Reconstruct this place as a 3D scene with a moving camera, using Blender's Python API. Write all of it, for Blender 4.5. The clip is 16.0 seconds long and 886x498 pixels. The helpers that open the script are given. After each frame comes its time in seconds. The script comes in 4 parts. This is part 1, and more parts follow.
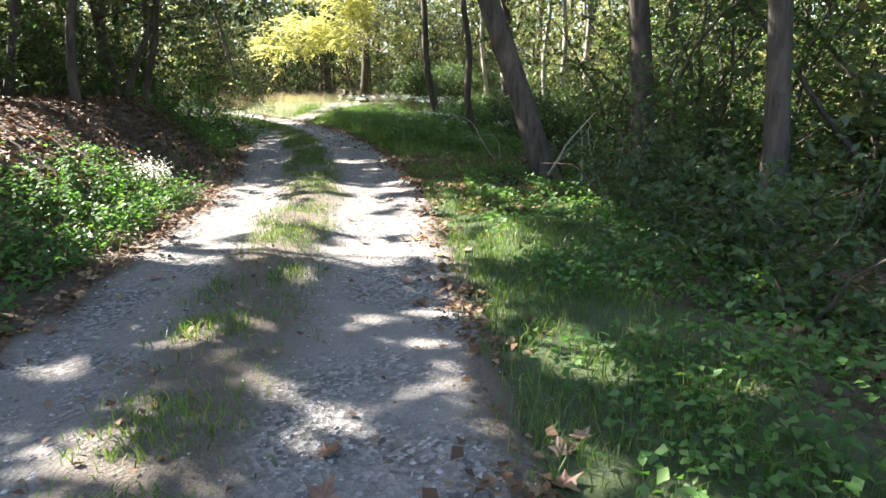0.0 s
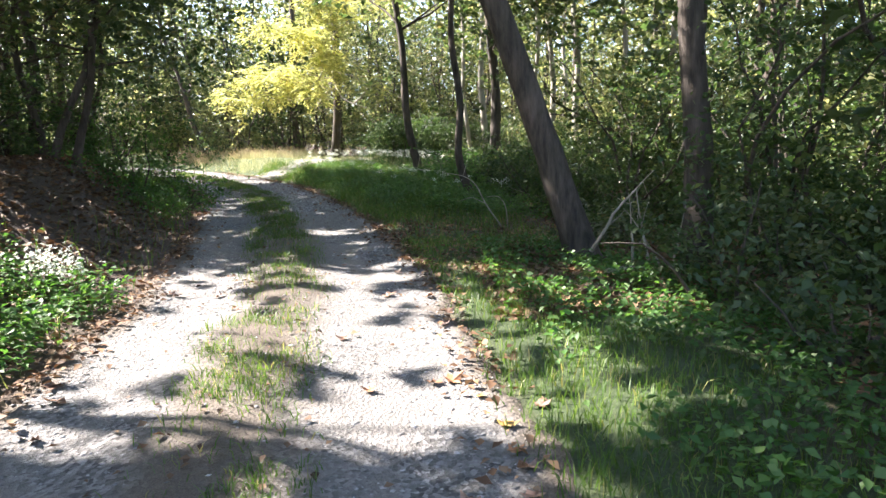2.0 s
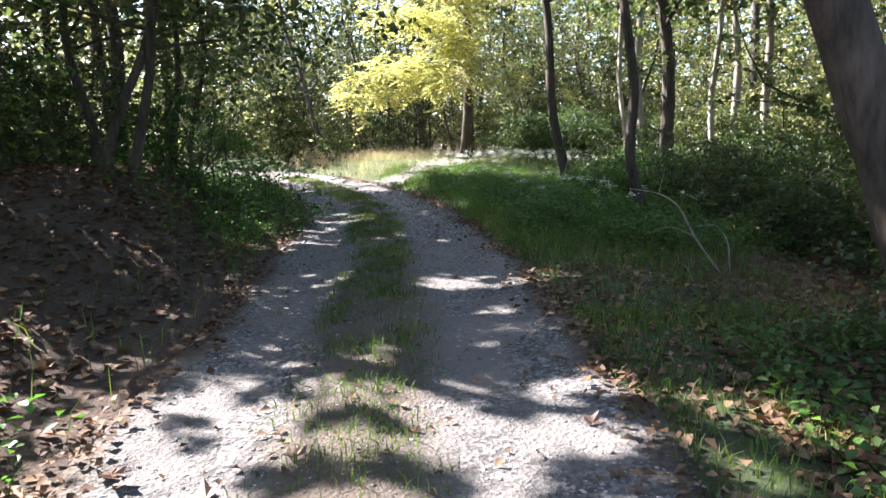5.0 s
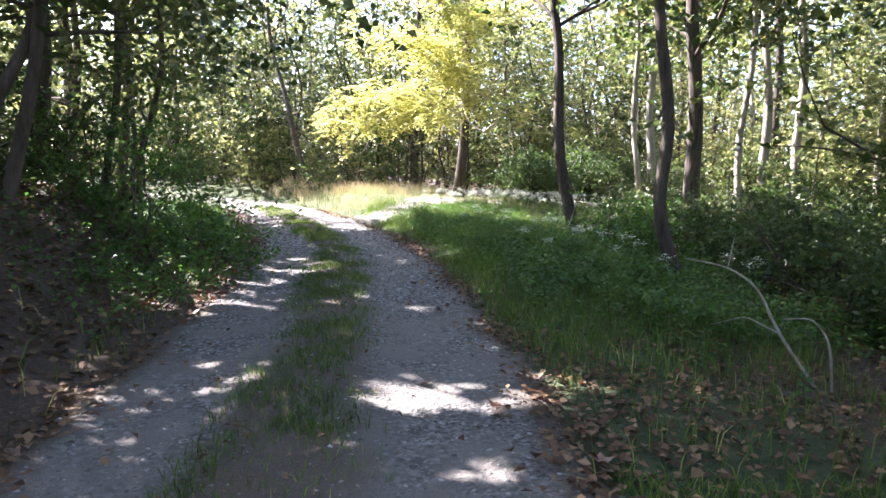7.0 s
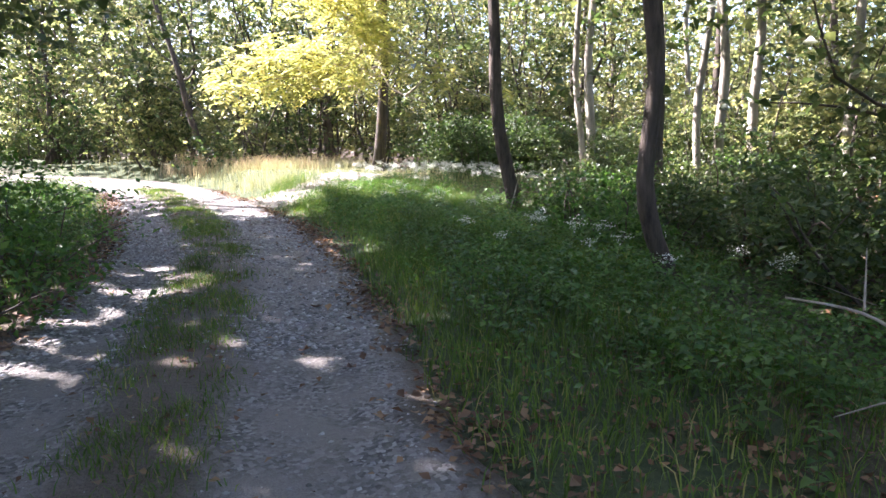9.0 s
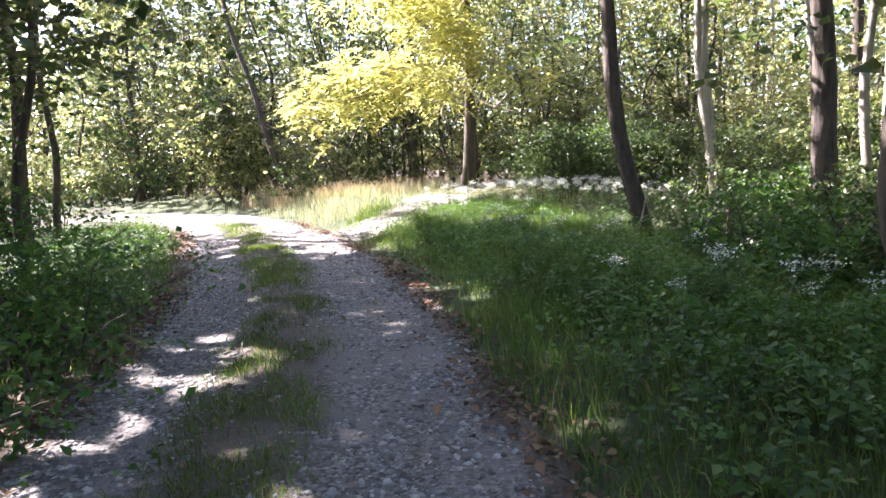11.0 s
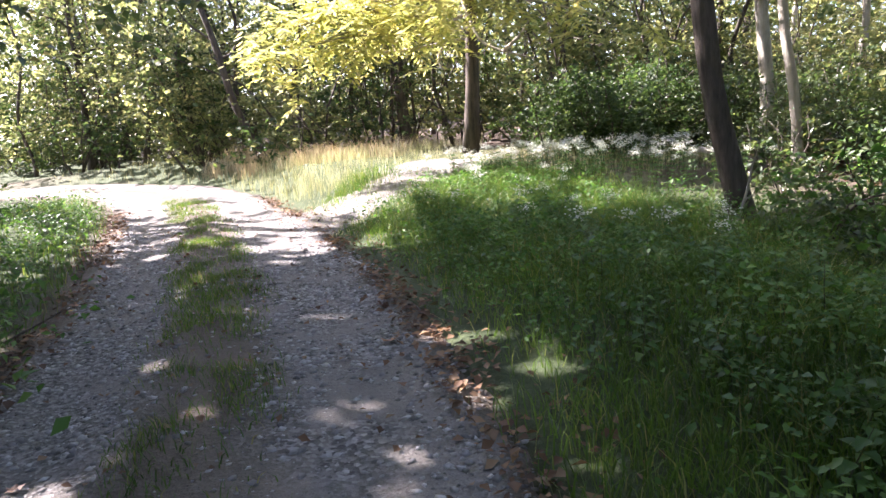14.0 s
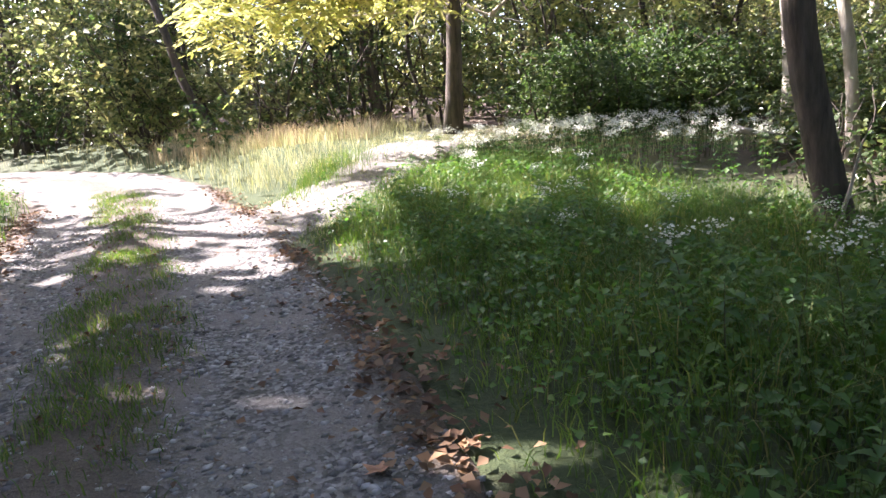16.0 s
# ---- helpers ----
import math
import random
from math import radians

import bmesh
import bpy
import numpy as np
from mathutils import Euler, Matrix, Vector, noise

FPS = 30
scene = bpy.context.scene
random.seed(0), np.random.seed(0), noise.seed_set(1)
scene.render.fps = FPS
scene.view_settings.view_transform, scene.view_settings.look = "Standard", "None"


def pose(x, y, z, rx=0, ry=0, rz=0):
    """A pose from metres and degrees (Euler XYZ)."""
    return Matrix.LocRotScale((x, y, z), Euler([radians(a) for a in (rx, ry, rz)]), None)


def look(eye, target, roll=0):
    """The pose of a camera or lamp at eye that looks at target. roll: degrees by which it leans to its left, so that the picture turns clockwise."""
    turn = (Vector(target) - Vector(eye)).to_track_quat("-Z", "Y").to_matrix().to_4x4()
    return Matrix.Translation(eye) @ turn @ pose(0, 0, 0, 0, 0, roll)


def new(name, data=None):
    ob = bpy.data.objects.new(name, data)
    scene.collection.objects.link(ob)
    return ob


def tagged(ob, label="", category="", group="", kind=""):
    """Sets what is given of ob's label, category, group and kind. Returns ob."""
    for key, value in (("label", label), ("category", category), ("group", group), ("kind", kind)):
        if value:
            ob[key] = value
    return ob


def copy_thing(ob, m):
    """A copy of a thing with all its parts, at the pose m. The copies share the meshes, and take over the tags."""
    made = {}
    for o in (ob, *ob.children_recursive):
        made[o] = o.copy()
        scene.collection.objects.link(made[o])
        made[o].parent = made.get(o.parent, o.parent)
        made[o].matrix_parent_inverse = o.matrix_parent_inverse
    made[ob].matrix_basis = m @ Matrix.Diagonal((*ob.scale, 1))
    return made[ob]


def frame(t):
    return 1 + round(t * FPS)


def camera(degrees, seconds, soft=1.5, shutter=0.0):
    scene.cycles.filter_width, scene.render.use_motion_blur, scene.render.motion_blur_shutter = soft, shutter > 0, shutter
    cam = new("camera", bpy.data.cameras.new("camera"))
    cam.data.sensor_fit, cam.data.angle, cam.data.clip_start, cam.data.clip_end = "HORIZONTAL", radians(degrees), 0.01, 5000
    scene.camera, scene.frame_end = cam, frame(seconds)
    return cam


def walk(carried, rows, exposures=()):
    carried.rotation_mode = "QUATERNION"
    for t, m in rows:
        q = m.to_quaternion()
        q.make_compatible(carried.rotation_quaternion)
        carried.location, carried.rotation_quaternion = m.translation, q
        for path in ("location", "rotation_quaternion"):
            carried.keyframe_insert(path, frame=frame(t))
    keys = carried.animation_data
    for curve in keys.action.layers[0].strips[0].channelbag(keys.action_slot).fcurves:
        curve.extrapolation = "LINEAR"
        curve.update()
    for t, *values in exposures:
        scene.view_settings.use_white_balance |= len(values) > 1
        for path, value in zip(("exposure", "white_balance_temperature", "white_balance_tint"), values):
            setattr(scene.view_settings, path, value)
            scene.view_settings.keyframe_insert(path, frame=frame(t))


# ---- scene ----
cam = camera(66.9, 16.0)
METRES, EYE, TILT, LEAN, TURN = 18.0, 1.5, -12.0, 0.0, 0.0
ROWS = [
    (0.0, 0.0, 0.0, 0.0, 0.0, 0.0, -0.0),
    (0.5, -0.0093, 0.032, 0.0075, -1.17, -1.56, -0.25),
    (1.0, -0.014, 0.062, 0.0146, 1.06, 2.59, 0.46),
    (1.5, -0.0204, 0.0948, 0.022, 2.14, 5.18, -0.72),
    (2.0, -0.0265, 0.1269, 0.0315, -2.61, 4.32, 1.3),
    (2.5, -0.0265, 0.1621, 0.0398, -0.77, 6.17, -1.88),
    (3.0, -0.0295, 0.1995, 0.0488, -6.51, 2.54, -0.1),
    (3.5, -0.0336, 0.2333, 0.0588, -1.75, 4.81, 0.33),
    (4.0, -0.038, 0.2653, 0.0673, 3.18, 3.27, -0.51),
    (6.5, -0.0589, 0.4172, 0.1017, 10.4, 6.76, -0.47),
    (7.0, -0.0578, 0.4509, 0.1113, 7.17, 7.22, -3.3),
    (7.5, -0.0629, 0.4833, 0.1209, 3.34, 8.29, -0.85),
    (8.0, -0.0647, 0.5152, 0.1292, 5.01, 5.34, -2.13),
    (8.5, -0.0679, 0.5486, 0.1364, 3.75, 3.56, -0.3),
    (9.0, -0.0707, 0.5833, 0.146, 1.0, 4.8, -0.54),
    (9.5, -0.0761, 0.6061, 0.1506, 5.86, 6.69, -0.91),
    (12.0, -0.1095, 0.7453, 0.1884, 8.03, 4.67, 2.26),
    (12.5, -0.1158, 0.7723, 0.1952, 5.76, 3.57, 4.29),
    (13.0, -0.1223, 0.795, 0.2017, 8.22, 2.55, 1.24),
    (13.5, -0.1317, 0.8193, 0.2074, 6.38, 2.19, 3.98),
    (14.0, -0.1352, 0.8463, 0.2152, 7.42, 2.42, 2.41),
    (14.5, -0.1386, 0.8754, 0.2194, 8.28, 1.8, 2.09),
    (15.0, -0.1421, 0.8957, 0.2265, 6.37, 3.02, 4.26),
    (15.5, -0.1488, 0.92, 0.2327, 8.59, 2.55, 1.78),
    (16.0, -0.1589, 0.9478, 0.2384, 4.95, 0.43, 3.35),
]
walk(cam, [(t, pose(0, 0, EYE, TILT, LEAN, TURN) @ pose(METRES * x, METRES * y, METRES * z, 90 + pitch, roll, yaw)) for t, x, y, z, yaw, pitch, roll in ROWS],
     exposures=[(0.0, 2.75, 6350, 14), (1.5, 2.75, 6300, 16), (3.2, 2.4, 6050, 19), (4.2, 2.4, 6000, 20), (7.0, 2.95, 6000, 26), (12.0, 2.85, 6100, 30), (16.0, 2.65, 6150, 28)])

# ---------------------------------------------------------------- light
SUN_EL, SUN_AZ = 42.0, (-0.93, 0.36)          # height in degrees; plan direction towards the sun
_n = math.hypot(*SUN_AZ)
TO_SUN = Vector((SUN_AZ[0] / _n * math.cos(radians(SUN_EL)), SUN_AZ[1] / _n * math.cos(radians(SUN_EL)), math.sin(radians(SUN_EL))))
world = bpy.data.worlds.new("world")
scene.world = world
world.use_nodes = True
wn = world.node_tree
sky = wn.nodes.new("ShaderNodeTexSky")
sky.sky_type, sky.sun_disc = "NISHITA", False
sky.sun_elevation, sky.sun_rotation = radians(SUN_EL), math.atan2(TO_SUN.x, TO_SUN.y)
sky.dust_density = 2.0
wn.links.new(sky.outputs[0], wn.nodes["Background"].inputs[0])
wn.nodes["Background"].inputs[1].default_value = 0.105
sun = new("sun", bpy.data.lights.new("sun", "SUN"))
sun.data.energy, sun.data.angle, sun.data.color = 5.0, radians(0.5), (1.0, 0.94, 0.84)
sun.matrix_basis = look((-40, 20, 40), Vector((-40, 20, 40)) - TO_SUN)

rng = np.random.default_rng(7)


# ---------------------------------------------------------------- materials
def mat(name, rough=0.8):
    m = bpy.data.materials.new(name)
    m.use_nodes = True
    b = m.node_tree.nodes["Principled BSDF"]
    b.inputs["Roughness"].default_value = rough
    return m, m.node_tree.nodes, m.node_tree.links, b


def noise_node(N, L, scale, detail=4.0, rough=0.6, stretch=None):
    tc = N.new("ShaderNodeTexCoord")
    t = N.new("ShaderNodeTexNoise")
    t.inputs["Scale"].default_value, t.inputs["Detail"].default_value, t.inputs["Roughness"].default_value = scale, detail, rough
    if stretch:
        mp = N.new("ShaderNodeMapping")
        mp.inputs["Scale"].default_value = stretch
        L.new(tc.outputs["Object"], mp.inputs[0])
        L.new(mp.outputs[0], t.inputs[0])
    else:
        L.new(tc.outputs["Object"], t.inputs[0])
    return t


def ramp(N, L, src, stops):
    r = N.new("ShaderNodeValToRGB")
    e = r.color_ramp.elements
    while len(e) < len(stops):
        e.new(0.5)
    for k, (p, c) in zip(e, stops):
        k.position, k.color = p, (*c, 1)
    L.new(src, r.inputs[0])
    return r


def mixc(N, L, fac, a, b, mode="MIX"):
    m = N.new("ShaderNodeMix")
    m.data_type, m.blend_type = "RGBA", mode
    for s, v in ((m.inputs[0], fac), (m.inputs[6], a), (m.inputs[7], b)):
        if isinstance(v, float):
            s.default_value = v
        elif isinstance(v, tuple):
            s.default_value = (*v, 1)
        else:
            L.new(v, s)
    return m.outputs[2]


def bump(N, L, b, src, strength, dist):
    k = N.new("ShaderNodeBump")
    k.inputs["Strength"].default_value, k.inputs["Distance"].default_value = strength, dist
    L.new(src, k.inputs["Height"])
    L.new(k.outputs[0], b.inputs["Normal"])


def leaf_mat(name, stops, glow, rough=0.45, trans=0.4, spec=0.5):
    """Foliage: colour by leaf, a mottling over the crown, and light that passes through the blade."""
    m, N, L, b = mat(name, rough)
    g = N.new("ShaderNodeNewGeometry")
    r = ramp(N, L, g.outputs["Random Per Island"], stops)
    n = noise_node(N, L, 0.9, 3)
    nr = ramp(N, L, n.outputs[0], [(0.3, (0.6, 0.65, 0.6)), (0.7, (1.25, 1.2, 1.0))])
    col = mixc(N, L, 1.0, r.outputs[0], nr.outputs[0], "MULTIPLY")
    L.new(col, b.inputs["Base Color"])
    b.inputs["Specular IOR Level"].default_value = spec
    t = N.new("ShaderNodeBsdfTranslucent")
    L.new(mixc(N, L, 1.0, col, glow, "MULTIPLY"), t.inputs[0])
    s = N.new("ShaderNodeMixShader")
    s.inputs[0].default_value = trans
    L.new(b.outputs[0], s.inputs[1])
    L.new(t.outputs[0], s.inputs[2])
    L.new(s.outputs[0], N["Material Output"].inputs[0])
    return m


LEAF = leaf_mat("leaf_green", [(0, (0.045, 0.08, 0.03)), (0.6, (0.085, 0.12, 0.05)), (0.92, (0.14, 0.165, 0.075)), (1, (0.22, 0.19, 0.09))], (1.7, 1.7, 1.2), 0.38)
LEAF_DARK = leaf_mat("leaf_shrub", [(0, (0.035, 0.068, 0.028)), (0.7, (0.065, 0.108, 0.042)), (1, (0.13, 0.16, 0.07))], (1.7, 1.8, 1.1), 0.48, spec=0.4)
# lit copy of the green leaf: sunlight painted in as a paler colour
LEAF_SUNLIT = leaf_mat("leaf_sunlit", [(0, (0.12, 0.155, 0.065)), (0.6, (0.22, 0.245, 0.12)), (1, (0.36, 0.34, 0.19))], (1.7, 1.65, 1.3), 0.38, trans=0.5)
LEAF_YELLOW = leaf_mat("leaf_yellow", [(0, (0.26, 0.3, 0.08)), (0.5, (0.43, 0.43, 0.17)), (1, (0.6, 0.55, 0.27))], (1.4, 1.4, 1.15), trans=0.5)
WEED = leaf_mat("leaf_weed", [(0, (0.04, 0.1, 0.026)), (0.6, (0.075, 0.165, 0.042)), (1, (0.14, 0.22, 0.075))], (1.6, 1.8, 0.9), rough=0.5, spec=0.4)
GRASS = leaf_mat("grass_blade", [(0, (0.05, 0.105, 0.02)), (0.6, (0.095, 0.17, 0.034)), (0.9, (0.16, 0.21, 0.06)), (1, (0.33, 0.28, 0.15))], (1.6, 1.7, 0.9), trans=0.35, spec=0.4)
# clearing grass: bleached, with the sun's brightness also mixed into its colour
GRASS_SUN = leaf_mat("grass_sunlit", [(0, (0.2, 0.23, 0.12)), (0.5, (0.36, 0.36, 0.23)), (1, (0.55, 0.52, 0.4))], (1.4, 1.4, 1.1), trans=0.35)
STRAW = leaf_mat("grass_dry", [(0, (0.3, 0.24, 0.17)), (0.5, (0.44, 0.36, 0.27)), (1, (0.55, 0.48, 0.37))], (1.3, 1.2, 1.0), trans=0.3)
LITTER = leaf_mat("leaf_litter", [(0, (0.07, 0.04, 0.025)), (0.5, (0.16, 0.09, 0.055)), (0.85, (0.25, 0.165, 0.11)), (1, (0.31, 0.19, 0.11))], (1.2, 1.0, 0.8), rough=0.7, trans=0.12, spec=0.3)
PETAL = leaf_mat("petal_white", [(0, (0.7, 0.72, 0.7)), (1, (0.85, 0.86, 0.84))], (1.0, 1.0, 1.0), trans=0.3)


def bark_mat(name, dark, light, scale=9.0):
    m, N, L, b = mat(name, 0.9)
    n = noise_node(N, L, scale, 6, 0.7, (1, 1, 0.16))
    f = noise_node(N, L, 2.2, 3)
    c = ramp(N, L, n.outputs[0], [(0.3, dark), (0.68, light)])
    p = ramp(N, L, f.outputs[0], [(0.35, (0.75, 0.78, 0.7)), (0.65, (1.15, 1.1, 1.05))])
    L.new(mixc(N, L, 1.0, c.outputs[0], p.outputs[0], "MULTIPLY"), b.inputs["Base Color"])
    bump(N, L, b, n.outputs[0], 0.9, 0.03)
    return m


BARK = bark_mat("bark_brown", (0.022, 0.018, 0.015), (0.13, 0.105, 0.086), 12.0)
BARK_PALE = bark_mat("bark_pale", (0.2, 0.18, 0.155), (0.45, 0.42, 0.37))
DEAD = bark_mat("dead_wood", (0.22, 0.19, 0.16), (0.5, 0.46, 0.4), 14)
STEM = bark_mat("green_stem", (0.05, 0.07, 0.03), (0.12, 0.13, 0.06), 20)


def road_mat():
    """Pale limestone gravel and packed dust; soil and thatch where the grass strip runs."""
    m, N, L, b = mat("gravel_track", 0.9)
    v = N.new("ShaderNodeTexVoronoi")
    v.inputs["Scale"].default_value = 42
    tc = N.new("ShaderNodeTexCoord")
    L.new(tc.outputs["Object"], v.inputs["Vector"])
    fine = noise_node(N, L, 130, 3)
    big = noise_node(N, L, 1.7, 5)
    stone = ramp(N, L, v.outputs["Color"], [(0.15, (0.075, 0.07, 0.064)), (0.55, (0.185, 0.175, 0.16)), (0.95, (0.38, 0.365, 0.34))])
    dust = ramp(N, L, fine.outputs[0], [(0.3, (0.165, 0.15, 0.132)), (0.7, (0.27, 0.25, 0.222))])
    k = ramp(N, L, big.outputs[0], [(0.42, (0, 0, 0)), (0.6, (1, 1, 1))])
    gravel = mixc(N, L, k.outputs[0], stone.outputs[0], dust.outputs[0])
    at = N.new("ShaderNodeAttribute")
    at.attribute_name = "soil"
    soil = ramp(N, L, fine.outputs[0], [(0.3, (0.075, 0.06, 0.042)), (0.7, (0.17, 0.135, 0.1))])
    L.new(mixc(N, L, at.outputs["Fac"], gravel, soil.outputs[0]), b.inputs["Base Color"])
    mx = N.new("ShaderNodeMath")
    mx.operation = "ADD"
    L.new(v.outputs["Distance"], mx.inputs[0])
    L.new(fine.outputs[0], mx.inputs[1])
    bump(N, L, b, mx.outputs[0], 0.9, 0.015)
    return m


def ground_mat():
    m, N, L, b = mat("forest_soil", 0.95)
    a, c = noise_node(N, L, 26, 6, 0.7), noise_node(N, L, 1.3, 4)
    base = ramp(N, L, a.outputs[0], [(0.3, (0.045, 0.032, 0.022)), (0.55, (0.1, 0.07, 0.048)), (0.75, (0.19, 0.135, 0.09))])
    green = ramp(N, L, a.outputs[0], [(0.3, (0.025, 0.045, 0.014)), (0.7, (0.075, 0.1, 0.035))])
    at = N.new("ShaderNodeAttribute")
    at.attribute_name = "turf"
    L.new(mixc(N, L, at.outputs["Fac"], base.outputs[0], green.outputs[0]), b.inputs["Base Color"])
    bump(N, L, b, a.outputs[0], 1.0, 0.03)
    return m


ROAD, GROUND = road_mat(), ground_mat()


def stone_mat():
    m, N, L, b = mat("limestone", 0.85)
    g = N.new("ShaderNodeNewGeometry")
    r = ramp(N, L, g.outputs["Random Per Island"], [(0, (0.11, 0.105, 0.1)), (0.5, (0.25, 0.24, 0.23)), (1, (0.5, 0.485, 0.46))])
    n = noise_node(N, L, 60, 3)
    q = ramp(N, L, n.outputs[0], [(0.3, (0.8, 0.8, 0.8)), (0.7, (1.1, 1.1, 1.1))])
    L.new(mixc(N, L, 1.0, r.outputs[0], q.outputs[0], "MULTIPLY"), b.inputs["Base Color"])
    return m


def fallen_mat():
    m, N, L, b = mat("fallen_leaf", 0.6)
    o = N.new("ShaderNodeObjectInfo")
    r = ramp(N, L, o.outputs["Random"], [(0, (0.16, 0.085, 0.05)), (0.5, (0.25, 0.165, 0.12)), (0.8, (0.33, 0.2, 0.13)), (0.94, (0.42, 0.2, 0.09)), (1, (0.55, 0.38, 0.1))])
    n = noise_node(N, L, 30, 3)
    q = ramp(N, L, n.outputs[0], [(0.35, (0.6, 0.55, 0.5)), (0.65, (1.1, 1.1, 1.1))])
    L.new(mixc(N, L, 1.0, r.outputs[0], q.outputs[0], "MULTIPLY"), b.inputs["Base Color"])
    return m


STONE, FALLEN = stone_mat(), fallen_mat()


# ---------------------------------------------------------------- the lie of the land
LATTICE = rng.random((256, 256))


def vnoise(x, y, scale, shift=0.0):
    """Smooth noise, 0 to 1, on a random lattice of the given spacing in metres."""
    u, v = np.asarray(x) / scale + 91.7 + shift, np.asarray(y) / scale + 37.3 + shift * 1.7
    i, j = np.floor(u).astype(int), np.floor(v).astype(int)
    f, g = u - i, v - j
    f, g = f * f * (3 - 2 * f), g * g * (3 - 2 * g)
    a, b = LATTICE[i % 256, j % 256], LATTICE[(i + 1) % 256, j % 256]
    c, d = LATTICE[i % 256, (j + 1) % 256], LATTICE[(i + 1) % 256, (j + 1) % 256]
    return (a * (1 - f) + b * f) * (1 - g) + (c * (1 - f) + d * f) * g


def smooth(a, b, x):
    k = np.clip((np.asarray(x, float) - a) / (b - a), 0, 1)
    return k * k * (3 - 2 * k)


TRACK = np.array([(-0.9, -60), (-0.95, -6), (-0.98, 0), (-1.08, 3), (-1.3, 5.5), (-1.55, 8.5), (-2.1, 11.5), (-2.55, 13.5), (-2.98, 15.2),
                  (-3.95, 18.5), (-5.1, 21.3), (-7.2, 25.3), (-9.3, 28.8), (-11.5, 31.3), (-15, 33.5), (-22, 36), (-45, 41)], float)


def resample(pts, step):
    seg = np.r_[0, np.cumsum(np.hypot(*np.diff(pts, axis=0).T))]
    s = np.arange(0, seg[-1], step)
    q = np.c_[np.interp(s, seg, pts[:, 0]), np.interp(s, seg, pts[:, 1])]
    k = max(3, int(1.6 / step) | 1)
    pad = np.pad(q, ((k // 2, k // 2), (0, 0)), mode="edge")
    return np.c_[[np.convolve(pad[:, c], np.ones(k) / k, "valid") for c in (0, 1)]].T


LINE = resample(TRACK, 0.1)
TAN = np.gradient(LINE, axis=0)
TAN /= np.linalg.norm(TAN, axis=1)[:, None]
SUB = LINE[::5]
SUBT = TAN[::5]


def across(x, y):
    """Signed metres to the right of the track's middle line."""
    x, y = np.asarray(x, float).ravel(), np.asarray(y, float).ravel()
    out = np.empty(len(x))
    for a in range(0, len(x), 20000):
        p = np.c_[x[a:a + 20000], y[a:a + 20000]]
        d = (p ** 2).sum(1)[:, None] - 2 * p @ SUB.T + (SUB ** 2).sum(1)[None]
        i = d.argmin(1)
        r = p - SUB[i]
        along = np.abs((r * SUBT[i]).sum(1))
        side = r[:, 0] * SUBT[i, 1] - r[:, 1] * SUBT[i, 0]
        out[a:a + 20000] = np.where(along > 0.6, np.sign(side) * np.sqrt(np.maximum(d[np.arange(len(p)), i], 0)), side)
    return out


def grade(y):
    y = np.asarray(y, float)
    return 0.02 + 0.038 * np.clip(y, -40, 60)


def height(x, y, u=None):
    x, y = np.asarray(x, float).ravel(), np.asarray(y, float).ravel()
    u = across(x, y) if u is None else u
    z = grade(y)
    bank = 1.15 * smooth(-12, -4, y) * (1 - smooth(15.5, 20.5, y))
    z = z + bank * smooth(1.75, 3.9, -u) + 0.35 * smooth(4, 14, -u)
    z = z - 0.22 * smooth(2.4, 5.5, u) * (1 - smooth(20, 26, y)) + 0.05 * smooth(8, 30, u) * u * 0.4
    z = z + 0.16 * smooth(1.6, 3.0, u) * smooth(14, 18, y) * (1 - smooth(26, 30, y))
    z = z + 0.45 * smooth(26.5, 31.5, y) * smooth(1.4, 3.6, u) * (1 - 0.5 * smooth(-3, 2, x))
    rough = smooth(1.4, 3, np.abs(u))
    z = z + rough * (0.16 * (vnoise(x, y, 1.7) - 0.5) + 0.05 * (vnoise(x, y, 0.4) - 0.5)) * (1 - smooth(30, 60, np.abs(x)))
    return z


def bed(u, x, y):
    """The track's own relief: two worn ruts and a low crown between them."""
    crown = 0.035 * np.exp(-((u + 0.1) / 0.33) ** 2)
    rut = -0.025 * np.exp(-((u - 0.78) / 0.3) ** 2) - 0.025 * np.exp(-((u + 0.88) / 0.3) ** 2)
    return 0.03 + crown + rut + 0.022 * (vnoise(x, y, 0.35) - 0.5) + 0.012 * (vnoise(x, y, 0.11) - 0.5)


def ground_z(x, y):
    """The surface that things stand on, on and off the track."""
    x, y = np.atleast_1d(np.asarray(x, float)), np.atleast_1d(np.asarray(y, float))
    u = across(x, y)
    return np.where(np.abs(u) < 1.45, height(x, y, u) + bed(u, x, y) * (1 - smooth(1.2, 1.5, np.abs(u))), height(x, y, u))


def box(x, y, x0, x1, y0, y1, soft=0.5):
    return smooth(x0 - soft, x0 + soft, x) * (1 - smooth(x1 - soft, x1 + soft, x)) * smooth(y0 - soft, y0 + soft, y) * (1 - smooth(y1 - soft, y1 + soft, y))


